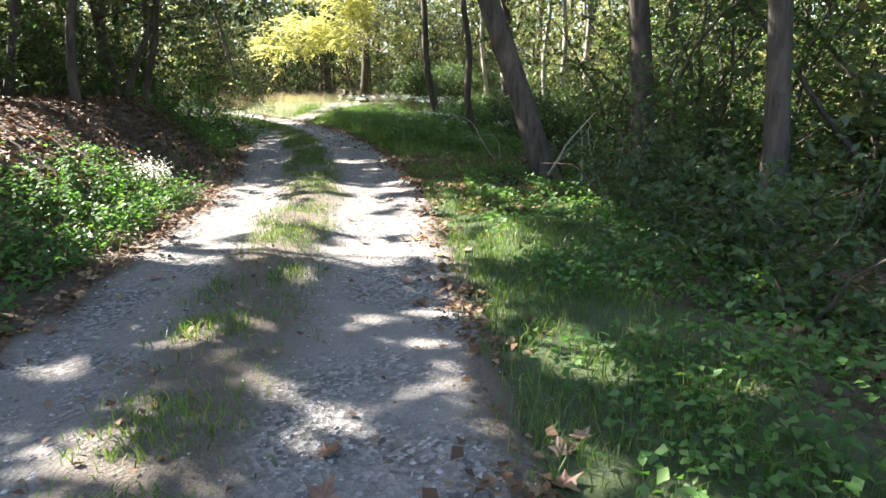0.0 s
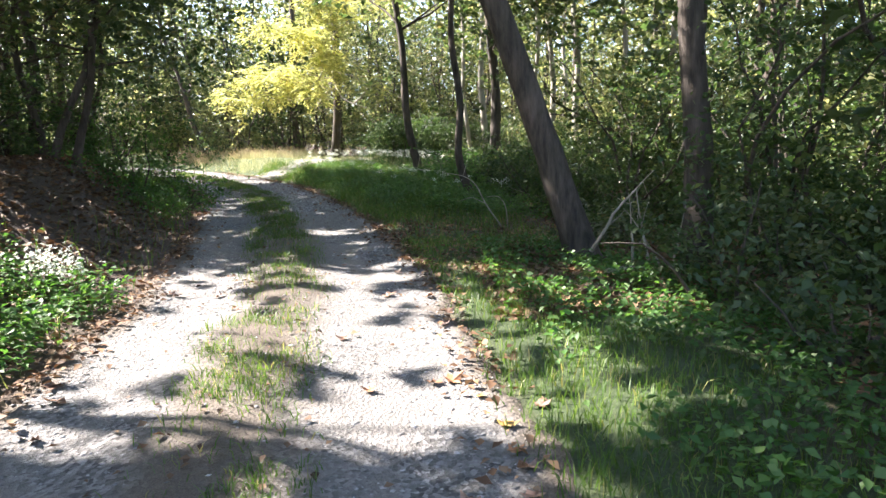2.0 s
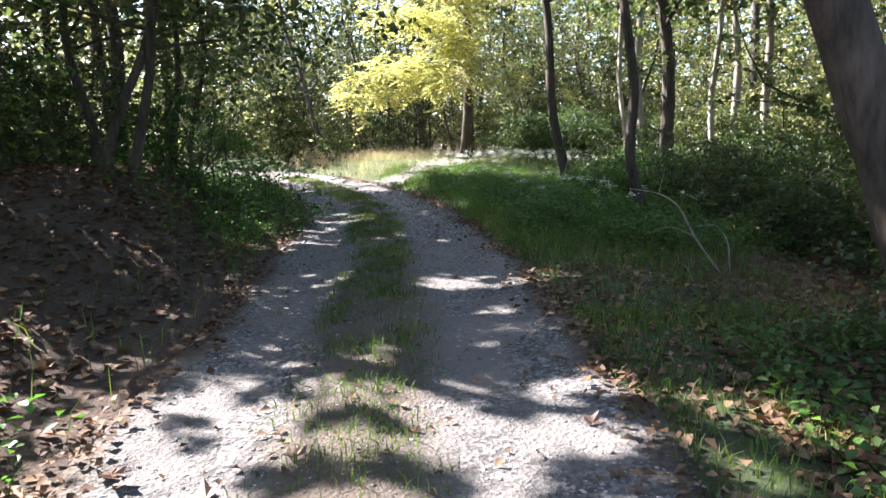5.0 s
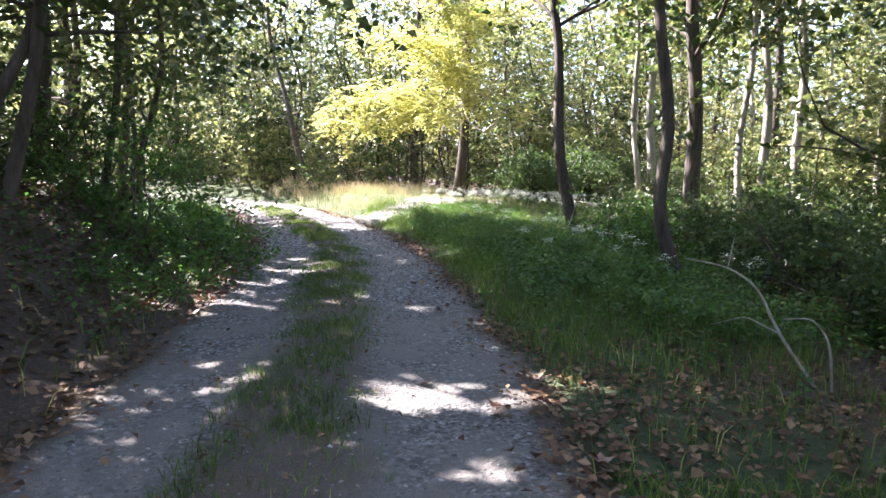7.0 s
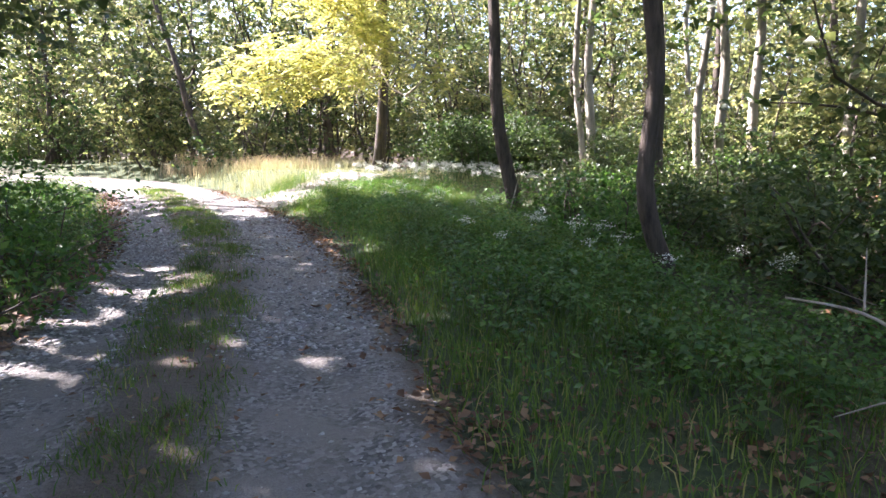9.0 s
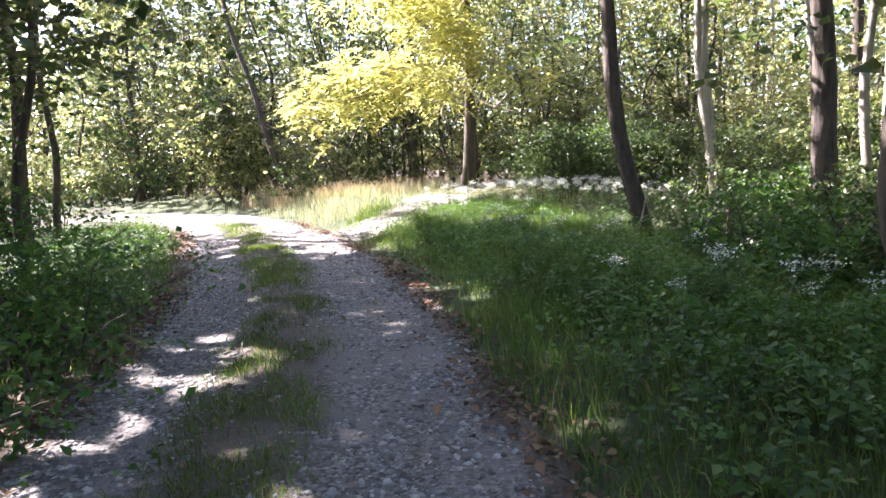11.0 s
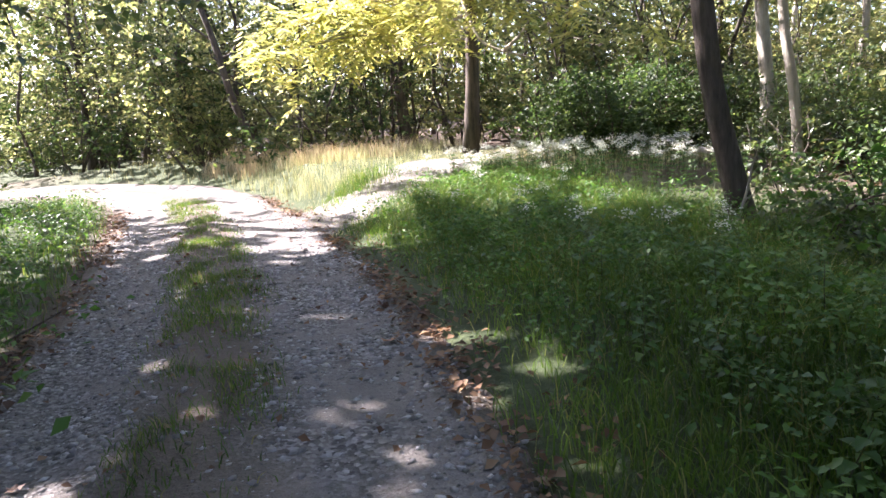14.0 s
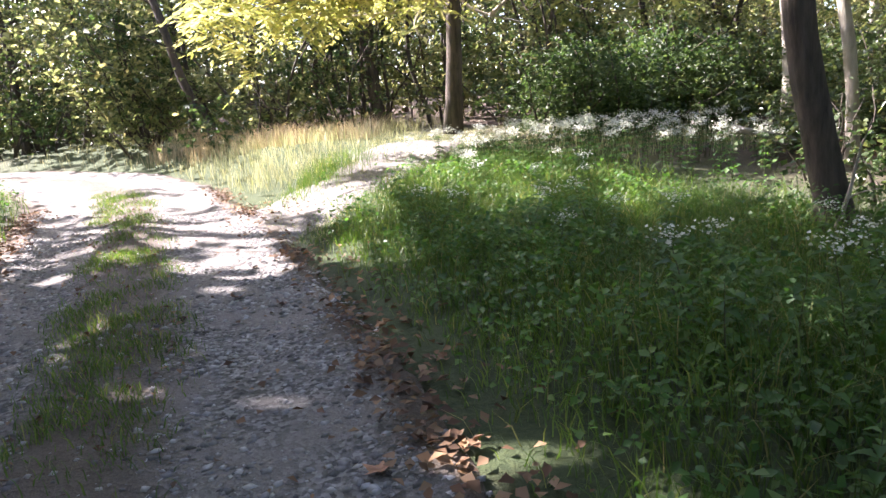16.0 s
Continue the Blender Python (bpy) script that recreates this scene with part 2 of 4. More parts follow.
def gaps(x, y):
    """How open the canopy is to the sun over a place on the ground: 0 closed, 1 open."""
    u = across(x, y)
    f = 0.12 + 0 * x
    f = np.maximum(f, 0.42 * box(x, y, -1.4, 1.3, 0.5, 5.2))
    f = np.maximum(f, 0.7 * box(x, y, -0.3, 0.3, 2.5, 3.2, 0.2))
    f = np.maximum(f, 0.93 * box(x, y, -4.4, 0.9, 5.3, 8.6, 0.3))
    f = np.maximum(f, 0.72 * box(x, y, -4.4, 0.9, 8.4, 9.9, 0.3))
    f = np.maximum(f, 0.72 * box(x, y, 0.5, 2.1, 6.6, 9.6))
    f = np.maximum(f, 0.62 * box(x, y, -5.6, -3.6, 14.0, 18.0))
    f = np.maximum(f, 0.62 * box(x, y, -2.0, -0.6, 12.1, 13.0, 0.25))
    f = np.maximum(f, 0.35 * box(x, y, -24, -8.5, 8, 17, 0.6))
    f = np.maximum(f, 0.5 * box(x, y, -26, -9.4, 17, 26, 0.6))
    f = np.maximum(f, 0.45 * box(x, y, -3.6, -2.6, 18.0, 19.3, 0.3))
    f = np.maximum(f, 0.5 * box(x, y, -5.2, -3.8, 16.4, 17.6, 0.3))
    f = np.maximum(f, 0.6 * box(x, y, -4.6, 3, 23.6, 26))
    f = np.maximum(f, 0.75 * box(x, y, -6.8, -3.5, 23.0, 25.6, 0.4))
    f = np.maximum(f, 0.97 * box(x, y, -7.5, 3.5, 25.0, 33.6, 0.8))
    f = np.maximum(f, 0.36 * box(x, y, -24, -7, 22.0, 34, 1.0))
    f = np.maximum(f, 0.24 * box(x, y, 2.8 + 2.2 * (1 - smooth(11, 14, y)), 30, 9, 19, 1.2))
    f = np.maximum(f, 0.42 * box(x, y, 2.8, 30, 19, 60, 1.2))
    f = np.maximum(f, 0.55 * box(x, y, -40, 40, 34, 70, 1))
    f = np.minimum(f, 1 - 0.94 * box(x, y, -4.5, 1.5, 10.2, 11.9, 0.3))
    return f


_q = np.sort(0.6 * vnoise(rng.random(20000) * 60, rng.random(20000) * 60, 0.28) + 0.4 * vnoise(rng.random(20000) * 20, rng.random(20000) * 20, 0.11, 11))


def shaded(P):
    """Which leaves of a crown stay, so that the canopy has its gaps where the sun comes through."""
    s = (P[:, 2] - grade(P[:, 1])) / (TO_SUN.z - 0.038 * TO_SUN.y)
    x, y = P[:, 0] - s * TO_SUN.x, P[:, 1] - s * TO_SUN.y
    n = 0.6 * vnoise(x, y, 0.28) + 0.4 * vnoise(x, y, 0.11, 11)
    return np.searchsorted(_q, n) / len(_q) > gaps(x, y)


# ---------------------------------------------------------------- makers
def mesh_of(name, V, F_flat, sizes, material, parent=None, smooth_faces=False):
    me = bpy.data.meshes.new(name)
    V = np.ascontiguousarray(V, np.float32)
    sizes = np.asarray(sizes, np.int32)
    me.vertices.add(len(V))
    me.vertices.foreach_set("co", V.ravel())
    me.loops.add(int(sizes.sum()))
    me.loops.foreach_set("vertex_index", np.asarray(F_flat, np.int32).ravel())
    me.polygons.add(len(sizes))
    me.polygons.foreach_set("loop_start", np.r_[0, np.cumsum(sizes)[:-1]].astype(np.int32))
    me.update(calc_edges=True)
    if smooth_faces:
        me.polygons.foreach_set("use_smooth", np.ones(len(sizes), bool))
    me.materials.append(material)
    ob = new(name, me)
    if parent is not None:
        ob.parent = parent
    return ob


def blades(P, size, aspect=0.55, up=0.6, droop=0.25, rs=rng):
    """Folded leaf blades at the points P: four vertices and two triangles each."""
    n = len(P)
    size = np.broadcast_to(size, n)
    nrm = rs.normal(size=(n, 3))
    nrm[:, 2] = np.abs(nrm[:, 2]) + up
    nrm /= np.linalg.norm(nrm, axis=1)[:, None]
    d = rs.normal(size=(n, 3))
    d[:, 2] -= droop
    d -= (d * nrm).sum(1)[:, None] * nrm
    d /= np.linalg.norm(d, axis=1)[:, None] + 1e-9
    s = np.cross(nrm, d)
    L, W = size[:, None], (size * aspect * rs.uniform(0.8, 1.2, n))[:, None] * 0.5
    V = np.stack([P - d * L * 0.5, P + s * W + nrm * W * 0.35 - d * L * 0.08, P + d * L * 0.5 - nrm * L * 0.08, P - s * W + nrm * W * 0.35 - d * L * 0.08], 1).reshape(-1, 3)
    i = np.arange(n)[:, None] * 4
    F = (i + np.array([[0, 1, 2, 0, 2, 3]])).ravel()
    return V, F, np.full(2 * n, 3)


def leaves(name, P, size, material, parent=None, **k):
    return mesh_of(name, *blades(np.asarray(P), size, **k), material, parent)


def tube(pts, rad, segs=8, knots=0.0, seed=0):
    pts, rad = np.asarray(pts, float), np.asarray(rad, float)
    t = np.gradient(pts, axis=0)
    t /= np.linalg.norm(t, axis=1)[:, None] + 1e-9
    a = np.cross(t, (0.31, 0.95, 0.05))
    a /= np.linalg.norm(a, axis=1)[:, None] + 1e-9
    b = np.cross(t, a)
    th = np.linspace(0, 2 * np.pi, segs, endpoint=False)
    r = rad[:, None] * (1 + knots * (np.random.default_rng(seed).random((len(pts), segs)) - 0.5))
    V = (pts[:, None] + r[..., None] * (a[:, None] * np.cos(th)[None, :, None] + b[:, None] * np.sin(th)[None, :, None])).reshape(-1, 3)
    F, S = [], []
    for i in range(len(pts) - 1):
        for j in range(segs):
            k = (j + 1) % segs
            F += [i * segs + j, i * segs + k, (i + 1) * segs + k, (i + 1) * segs + j]
            S.append(4)
    e = (len(pts) - 1) * segs
    F += list(range(e, e + segs)) + list(range(segs - 1, -1, -1))
    S += [segs, segs]
    return V, np.array(F), np.array(S)


def sprays(C, count, spread, rs, reach=0.5, each=13):
    """Leaf places in flat, slightly drooping twigs about the points C."""
    k = max(1, count // each)
    c = C[rs.integers(0, len(C), k)] + rs.normal(size=(k, 3)) * spread
    a = rs.uniform(0, 2 * np.pi, k)
    d = np.c_[np.cos(a), np.sin(a), rs.uniform(-0.45, 0.2, k)]
    w = np.c_[-np.sin(a), np.cos(a), rs.uniform(-0.2, 0.2, k)]
    t = rs.random((k, each, 1))
    P = c[:, None] + d[:, None] * t * reach + w[:, None] * rs.normal(size=(k, each, 1)) * reach * 0.24 * (1.1 - 0.6 * t)
    P[..., 2] += rs.normal(size=(k, each)) * 0.025 - 0.12 * reach * t[..., 0] ** 2
    return P.reshape(-1, 3)


def empty(name, x, y, z, label, category, group="", kind=""):
    ob = new(name)
    ob.location = (x, y, z)
    ob.empty_display_size = 0.1
    return tagged(ob, label, category, group, kind)


def bough(p, d, length, r0, rs, rise=0.25, n=7, wander=0.18):
    """A bent, tapering limb from p in the direction d."""
    pts, d = [np.array(p, float)], np.array(d, float)
    d /= np.linalg.norm(d)
    for _ in range(n - 1):
        d = d + rs.normal(size=3) * wander + (0, 0, rise / n)
        d /= np.linalg.norm(d)
        pts.append(pts[-1] + d * length / (n - 1))
    return np.array(pts), np.linspace(r0, r0 * 0.2, n)


def tree(x, y, tall, diam, lean=(0, 0), wave=0.12, bark=BARK, foliage=LEAF, crown=(6, 14, 3.4), count=3400, leaf=0.2, limbs=8, low=0.35, seed=0,
         label="tall woodland tree with brown bark and green crown", name="tree", keep=True, segs=10, group="woodland trees", clumps=0, bends=None):
    """Trunk with a flared foot, limbs and a crown of loose leaf sprays."""
    rs = np.random.default_rng(1000 + seed)
    z0 = float(ground_z(x, y)[0])
    root = empty(name, x, y, z0, label, "tree", group)
    n = 30 if bends else 16
    h = np.linspace(0, 1, n) ** 1.25
    ph = rs.uniform(0, 6.3, 2)
    px = lean[0] * tall * h * (1 - 0.45 * h) + wave * np.sin(h * tall * 1.35 + ph[0]) * np.minimum(1, h * 6)
    py = lean[1] * tall * h * (1 - 0.45 * h) + wave * np.sin(h * tall * 1.1 + ph[1]) * np.minimum(1, h * 6)
    if bends:
        bz, bx = np.array(bends).T
        px = np.interp(h * tall, bz, bx)
        px[2:-1] = (px[1:-2] + px[2:-1] * 2 + px[3:]) / 4
    pts = np.c_[px, py, h * tall - 0.15]
    rad = diam / 2 * (1 - 0.75 * h) * (1 + 0.55 * np.exp(-h * tall / 0.22))
    mesh_of("trunk", *tube(pts, rad, segs, 0.16, seed), bark, root, True)
    C = []
    for i in range(limbs):
        k = rs.uniform(low, 0.97)
        p = np.array([np.interp(k, h, pts[:, c]) for c in range(3)])
        a = rs.uniform(0, 2 * np.pi)
        ln = crown[2] * rs.uniform(0.6, 1.1) * (1.15 - 0.5 * k)
        q, r = bough(p, (math.cos(a), math.sin(a), rs.uniform(0.1, 0.7)), ln, diam * 0.19 * (1.1 - k * 0.6), rs)
        mesh_of("limb", *tube(q, r, 6), bark, root, True)
        C.append(q[2:])
        for _ in range(2):
            j = rs.integers(2, 6)
            q2, r2 = bough(q[j], rs.normal(size=3) + (q[j] - p) * 0.6 + (0, 0, 0.1), ln * 0.5, r[j] * 0.6, rs, n=5)
            C.append(q2[1:])
    C = np.vstack(C)
    P = sprays(C, count, (0.5, 0.5, 0.3), rs, 0.7)
    rs.shuffle(P)
    lo, hi, rr = crown
    m = int(count * 0.55)
    th, rad2 = rs.uniform(0, 2 * np.pi, m), rr * np.sqrt(rs.random(m))
    hz = rs.uniform(lo, hi, m)
    puff = np.c_[np.cos(th) * rad2 + np.interp(hz / tall, h, px), np.sin(th) * rad2 + np.interp(hz / tall, h, py), hz]
    P = np.vstack([P[m:], sprays(puff[:clumps] if clumps else puff[:160], m, (0.4, 0.4, 0.22), rs, 0.75)])
    if keep:
        P = P[shaded(P + (x, y, z0))]
    if len(P):
        leaves("crown", P, leaf * rs.uniform(0.6, 1.25, len(P)) * (1 + 0.55 * smooth(5, 9, P[:, 2])), foliage, root, aspect=0.72, rs=rs)
    return root


def shrub(x, y, h, r, count, leaf, foliage=LEAF_DARK, seed=0, stems=4, bark=BARK, filt=True, name="shrub", label="dense green shrub of the woodland undergrowth", group="undergrowth shrubs", bottom=0.1):
    rs = np.random.default_rng(5000 + seed)
    z0 = float(ground_z(x, y)[0])
    root = empty(name, x, y, z0, label, "shrub", group)
    C = []
    for i in range(stems):
        a = rs.uniform(0, 2 * np.pi)
        q, rd = bough((math.cos(a) * r * 0.12, math.sin(a) * r * 0.12, -0.08), (math.cos(a) * r, math.sin(a) * r, h * rs.uniform(0.9, 1.6)), h * rs.uniform(0.75, 1.1), 0.012 + 0.006 * h, rs, 0.1, 8, 0.22)
        mesh_of("stem", *tube(q, rd, 4), bark, root, True)
        C.append(q[2:])
        for _ in range(4):
            q2, r2 = bough(q[rs.integers(2, 7)], rs.normal(size=3) * (1, 1, 0.5), r * 0.8, 0.01, rs, 0.1, 5)
            C.append(q2)
    C = np.vstack(C)
    P = sprays(C, count, np.array((0.2, 0.2, 0.13)) * (0.5 + 0.35 * r), rs, 0.25 + 0.18 * r)
    rs.shuffle(P)
    m = int(count * 0.36)
    a, rr, zz = rs.uniform(0, 2 * np.pi, m), r * np.sqrt(rs.random(m)), rs.random(m)
    w = rr * (0.75 + 0.45 * np.sin(zz * 3.0)) * (0.8 + 0.4 * np.sin(a * 3 + seed))
    P = np.vstack([P[m:], sprays(np.c_[np.cos(a) * w, np.sin(a) * w, 0.05 + zz * h * 0.8], m, 0.05, rs, 0.25 + 0.15 * r)])
    P = P[P[:, 2] > bottom * rs.random(len(P)) * 0.5]
    if filt:
        P = P[shaded(P + (x, y, z0))]
    if len(P):
        leaves("foliage", P, leaf * rs.uniform(0.55, 1.25, len(P)), foliage, root, rs=rs)
    return root


def grass(name, X, Y, tall, width, material, label, lean=0.35, seed=0):
    """Bent grass blades, three triangles each, as one patch."""
    rs = np.random.default_rng(9000 + seed)
    n = len(X)
    Z = ground_z(X, Y) - 0.01
    t = np.broadcast_to(tall, n) * rs.uniform(0.55, 1.2, n)
    a, f = rs.uniform(0, 2 * np.pi, n), rs.uniform(0, 2 * np.pi, n)
    bend = t * rs.uniform(0.1, 1.0, n) * lean * 2
    w = width * rs.uniform(0.6, 1.3, n)
    sx, sy = np.cos(f) * w / 2, np.sin(f) * w / 2
    bx, by = np.cos(a) * bend, np.sin(a) * bend
    V = np.stack([np.c_[X - sx, Y - sy, Z], np.c_[X + sx, Y + sy, Z],
                  np.c_[X + bx * 0.3 + sx * 0.8, Y + by * 0.3 + sy * 0.8, Z + t * 0.6], np.c_[X + bx * 0.3 - sx * 0.8, Y + by * 0.3 - sy * 0.8, Z + t * 0.6],
                  np.c_[X + bx, Y + by, Z + t * 0.95]], 1).reshape(-1, 3)
    i = np.arange(n)[:, None] * 5
    F = (i + np.array([[0, 1, 2, 3, 3, 2, 4]])).ravel()
    ob = mesh_of(name, V, F, np.tile([4, 3], n), material)
    return tagged(ob, label, "grass", "", "stuff")


def along(n, y0, y1, u0, u1, keep, seed):
    """Random places in a band of the track between two offsets from its middle line."""
    rs = np.random.default_rng(600 + seed)
    a, c = np.searchsorted(LINE[:, 1], (y0, y1))
    i, u = rs.integers(a, c, n), rs.uniform(u0, u1, n)
    X = LINE[i, 0] + TAN[i, 1] * u + rs.uniform(-0.06, 0.06, n)
    Y = LINE[i, 1] - TAN[i, 0] * u + rs.uniform(-0.06, 0.06, n)
    k = keep(X, Y, u) > rs.random(n)
    return X[k], Y[k]


def scatter(n, x0, x1, y0, y1, keep, seed):
    rs = np.random.default_rng(300 + seed)
    X, Y = rs.uniform(x0, x1, n), rs.uniform(y0, y1, n)
    k = keep(X, Y, across(X, Y)) > rs.random(n)
    return X[k], Y[k]


# ---------------------------------------------------------------- ground and track
def axis(a, b, step, far):
    mid = np.arange(a, b + step / 2, step)
    out = [far * (k / 14) ** 2.2 for k in range(1, 15)]
    return np.r_[[a - o for o in out[::-1]], mid, [b + o for o in out]]


GX, GY = axis(-14, 10, 0.2, 600), axis(-6, 40, 0.2, 600)
mx, my = np.meshgrid(GX, GY)
U = across(mx, my)
Hh = height(mx, my, U) - 0.05 * (1 - smooth(1.15, 1.5, np.abs(U)))
nx, ny = len(GX), len(GY)
ii = (np.arange(ny - 1)[:, None] * nx + np.arange(nx - 1)[None]).ravel()
ground = mesh_of("ground", np.c_[mx.ravel(), my.ravel(), Hh], np.c_[ii, ii + 1, ii + nx + 1, ii + nx].ravel(), np.full(len(ii), 4), GROUND, None, True)
tagged(ground, "brown woodland soil with leaf litter and patches of turf", "ground", "", "structure")
gx, gy = mx.ravel(), my.ravel()
turf = smooth(1.2, 1.5, U) * (1 - smooth(2.6, 3.6, U + 1.2 * (vnoise(gx, gy, 0.8) - 0.5))) + smooth(14, 18, gy) * smooth(1.3, 2, np.abs(U)) * (1 - smooth(5, 9, np.abs(U)))
ground.data.attributes.new("turf", "FLOAT", "POINT").data.foreach_set("value", np.clip(turf, 0, 1).astype(np.float32))

k0, k1 = np.searchsorted(LINE[:, 1], -8), len(LINE) - 40
cu = np.linspace(-1.55, 1.55, 47)
ln, tn = LINE[k0:k1], TAN[k0:k1]
RX = ln[:, 0, None] + tn[:, 1, None] * cu
RY = ln[:, 1, None] - tn[:, 0, None] * cu
UU = np.broadcast_to(cu, RX.shape)
edge = 1.32 + 0.22 * (vnoise(RX, RY, 0.6) - 0.5) + 0.12 * (vnoise(RX, RY, 0.17) - 0.5)
RZ = height(RX.ravel(), RY.ravel(), UU.ravel()).reshape(RX.shape) + bed(UU, RX, RY) * (1 - smooth(0, 0.16, np.abs(UU) - edge)) - 0.07 * smooth(0.02, 0.2, np.abs(UU) - edge)
na, nb = RX.shape
ii = (np.arange(na - 1)[:, None] * nb + np.arange(nb - 1)[None]).ravel()
road = mesh_of("road", np.c_[RX.ravel(), RY.ravel(), RZ.ravel()], np.c_[ii, ii + 1, ii + nb + 1, ii + nb].ravel(), np.full(len(ii), 4), ROAD, None, True)
tagged(road, "rutted pale gravel farm track with a grassy middle", "track", "", "structure")
wob = 0.3 * (vnoise(RX, RY, 0.7, 5) - 0.5) + 0.25 * (vnoise(RX, RY, 0.15, 3) - 0.5)
soil = np.exp(-(((UU + 0.1 + wob * 0.5) / 0.4) ** 4)) * (0.8 + 0.3 * vnoise(RX, RY, 0.3)) + smooth(-0.16, 0.02, np.abs(UU) - edge + wob * 0.3)
road.data.attributes.new("soil", "FLOAT", "POINT").data.foreach_set("value", np.clip(soil, 0, 1).astype(np.float32).ravel())

# the sunlit way that leaves the track straight on at the bend
way_line = resample(np.array([(-6.6, 22.6), (-5.75, 25.0), (-5.0, 27.4), (-4.5, 29.4), (-4.1, 30.8)], float), 0.15)
wt = np.gradient(way_line, axis=0)
wt /= np.linalg.norm(wt, axis=1)[:, None]
cw = np.linspace(-1.1, 1.1, 19)
WX, WY = way_line[:, 0, None] + wt[:, 1, None] * cw, way_line[:, 1, None] - wt[:, 0, None] * cw
CW = np.broadcast_to(cw, WX.shape)
rag = 0.8 + 0.3 * (vnoise(WX, WY, 0.5) - 0.5)
WZ = height(WX.ravel(), WY.ravel()).reshape(WX.shape) + 0.024 + 0.02 * (vnoise(WX, WY, 0.3) - 0.5) - 0.09 * smooth(0.0, 0.25, np.abs(CW) - rag) - 0.06 * (1 - smooth(0, 1.0, np.arange(len(way_line)) * 0.15))[:, None]
na, nb = WX.shape
ii = (np.arange(na - 1)[:, None] * nb + np.arange(nb - 1)[None]).ravel()
spur = mesh_of("pavement", np.c_[WX.ravel(), WY.ravel(), WZ.ravel()], np.c_[ii, ii + 1, ii + nb + 1, ii + nb].ravel(), np.full(len(ii), 4), ROAD, None, True)
spur.name = "road_spur"
tagged(spur, "pale gravel side way in full sun", "track", "", "structure")

# ---------------------------------------------------------------- trees that stand along the track
tree(1.67, 10.3, 13, 0.37, (-0.2, 0.03), 0.06, crown=(6.5, 13, 3.2), low=0.5, seed=1, segs=14, bends=[(0, 0), (1, -0.34), (2, -0.67), (2.7, -0.95), (5, -1.9), (13, -3.2)], label="thick leaning tree with dark furrowed bark beside the track")
tree(-0.14, 23.1, 12, 0.265, (-0.13, 0.02), 0.05, crown=(5.5, 12, 3.0), low=0.36, seed=2, segs=14, bends=[(0, 0), (0.8, -0.14), (1.5, -0.34), (2.3, -0.44), (4, -0.48), (5.2, -0.66), (12, -1.5)], label="leaning tree with furrowed brown bark behind the tall grass")
tree(1.0, 17.6, 11, 0.19, (-0.06, 0.0), 0.06, crown=(5, 11, 2.6), low=0.4, seed=3, bends=[(0, 0), (0.7, -0.3), (1.2, -0.4), (2.2, -0.31), (3.1, -0.44), (3.8, -0.55), (5, -0.45), (11, -0.9)], label="slender wavy dark tree at the edge of the wood")
tree(3.05, 10.3, 12, 0.36, (-0.05, 0.05), 0.06, crown=(5, 12, 2.8), low=0.45, seed=4)
tree(3.6, 7.3, 14, 0.28, (0.0, 0.05), 0.05, crown=(6, 14, 3), low=0.5, seed=5)
for i, (x, y, d, lx) in enumerate(((4.55, 25.8, 0.24, -0.04), (5.6, 26.4, 0.26, -0.05), (2.7, 30.9, 0.3, -0.03), (3.6, 24.6, 0.17, 0.02), (6.6, 24.5, 0.22, -0.02), (6.4, 20.0, 0.22, 0.03), (1.75, 26.7, 0.17, -0.08))):
    tree(x, y, 12, d, (lx, 0), 0.07, bark=BARK_PALE, crown=(4.2, 12, 2.4), low=0.4, seed=20 + i, count=2600, label="slim pale-barked tree in the sunlit wood")
tree(-5.9, 35.2, 13, 0.36, (0.02, 0.0), 0.08, crown=(5, 13, 3.2), low=0.45, seed=30)
# added to keep the sun off the track; most have sunlight painted into their leaves
for i, (x, y) in enumerate(((-10.6, 20.2), (-11.4, 24.2), (-13.5, 22.3), (-14.5, 26.3), (-12.6, 18.2), (-16.5, 24))):
    tree(x, y, 14, 0.26, (0.03, 0.0), 0.1, crown=(5.5, 14, 3.6), low=0.4, seed=80 + i, leaf=0.19, count=6200, foliage=LEAF_SUNLIT if i % 3 else LEAF)
# trees of the bank; some are added just for their crowns' shade on the track
for i, (x, y) in enumerate(((-6.3, 4.6), (-6.0, 11.2), (-8.4, 19.0), (-7.6, 12.0), (-7.5, 6.6), (-9.0, 8.2), (-9.4, 21.7))):
    tree(x, y, 10, 0.15, (0.12, 0.0), 0.12, limbs=5, crown=(2.8, 9.5, 4.1), low=0.22, seed=60 + i, leaf=0.165, count=9500, label="dark leafy tree on the bank above the track")
# added tree: its high crown only blocks the sun over the near verge
tree(-10.5, 8.8, 13.5, 0.2, (0.03, 0.0), 0.1, limbs=8, crown=(7.5, 13.2, 4.2), low=0.5, seed=67, leaf=0.13, count=9000, label="tall leafy tree added on the bank to shade the track")
for i, (dx, lx) in enumerate(((0, 0.32), (0.25, 0.2), (-0.35, -0.1))):
    tree(-6.6 + dx, 14.3 + 0.2 * i, 8, 0.14, (lx, 0.05), 0.14, crown=(2.0, 7.5, 2.9), low=0.2, seed=40 + i, leaf=0.13, count=4600, label="thin leaning tree on the leaf-covered bank")
tree(-9.6, 34.0, 10, 0.24, (-0.42, 0.0), 0.1, foliage=LEAF_SUNLIT, crown=(2, 9, 3.5), low=0.2, seed=50, leaf=0.16, count=5200, label="leaning tree with pale sunlit leaves at the bend")

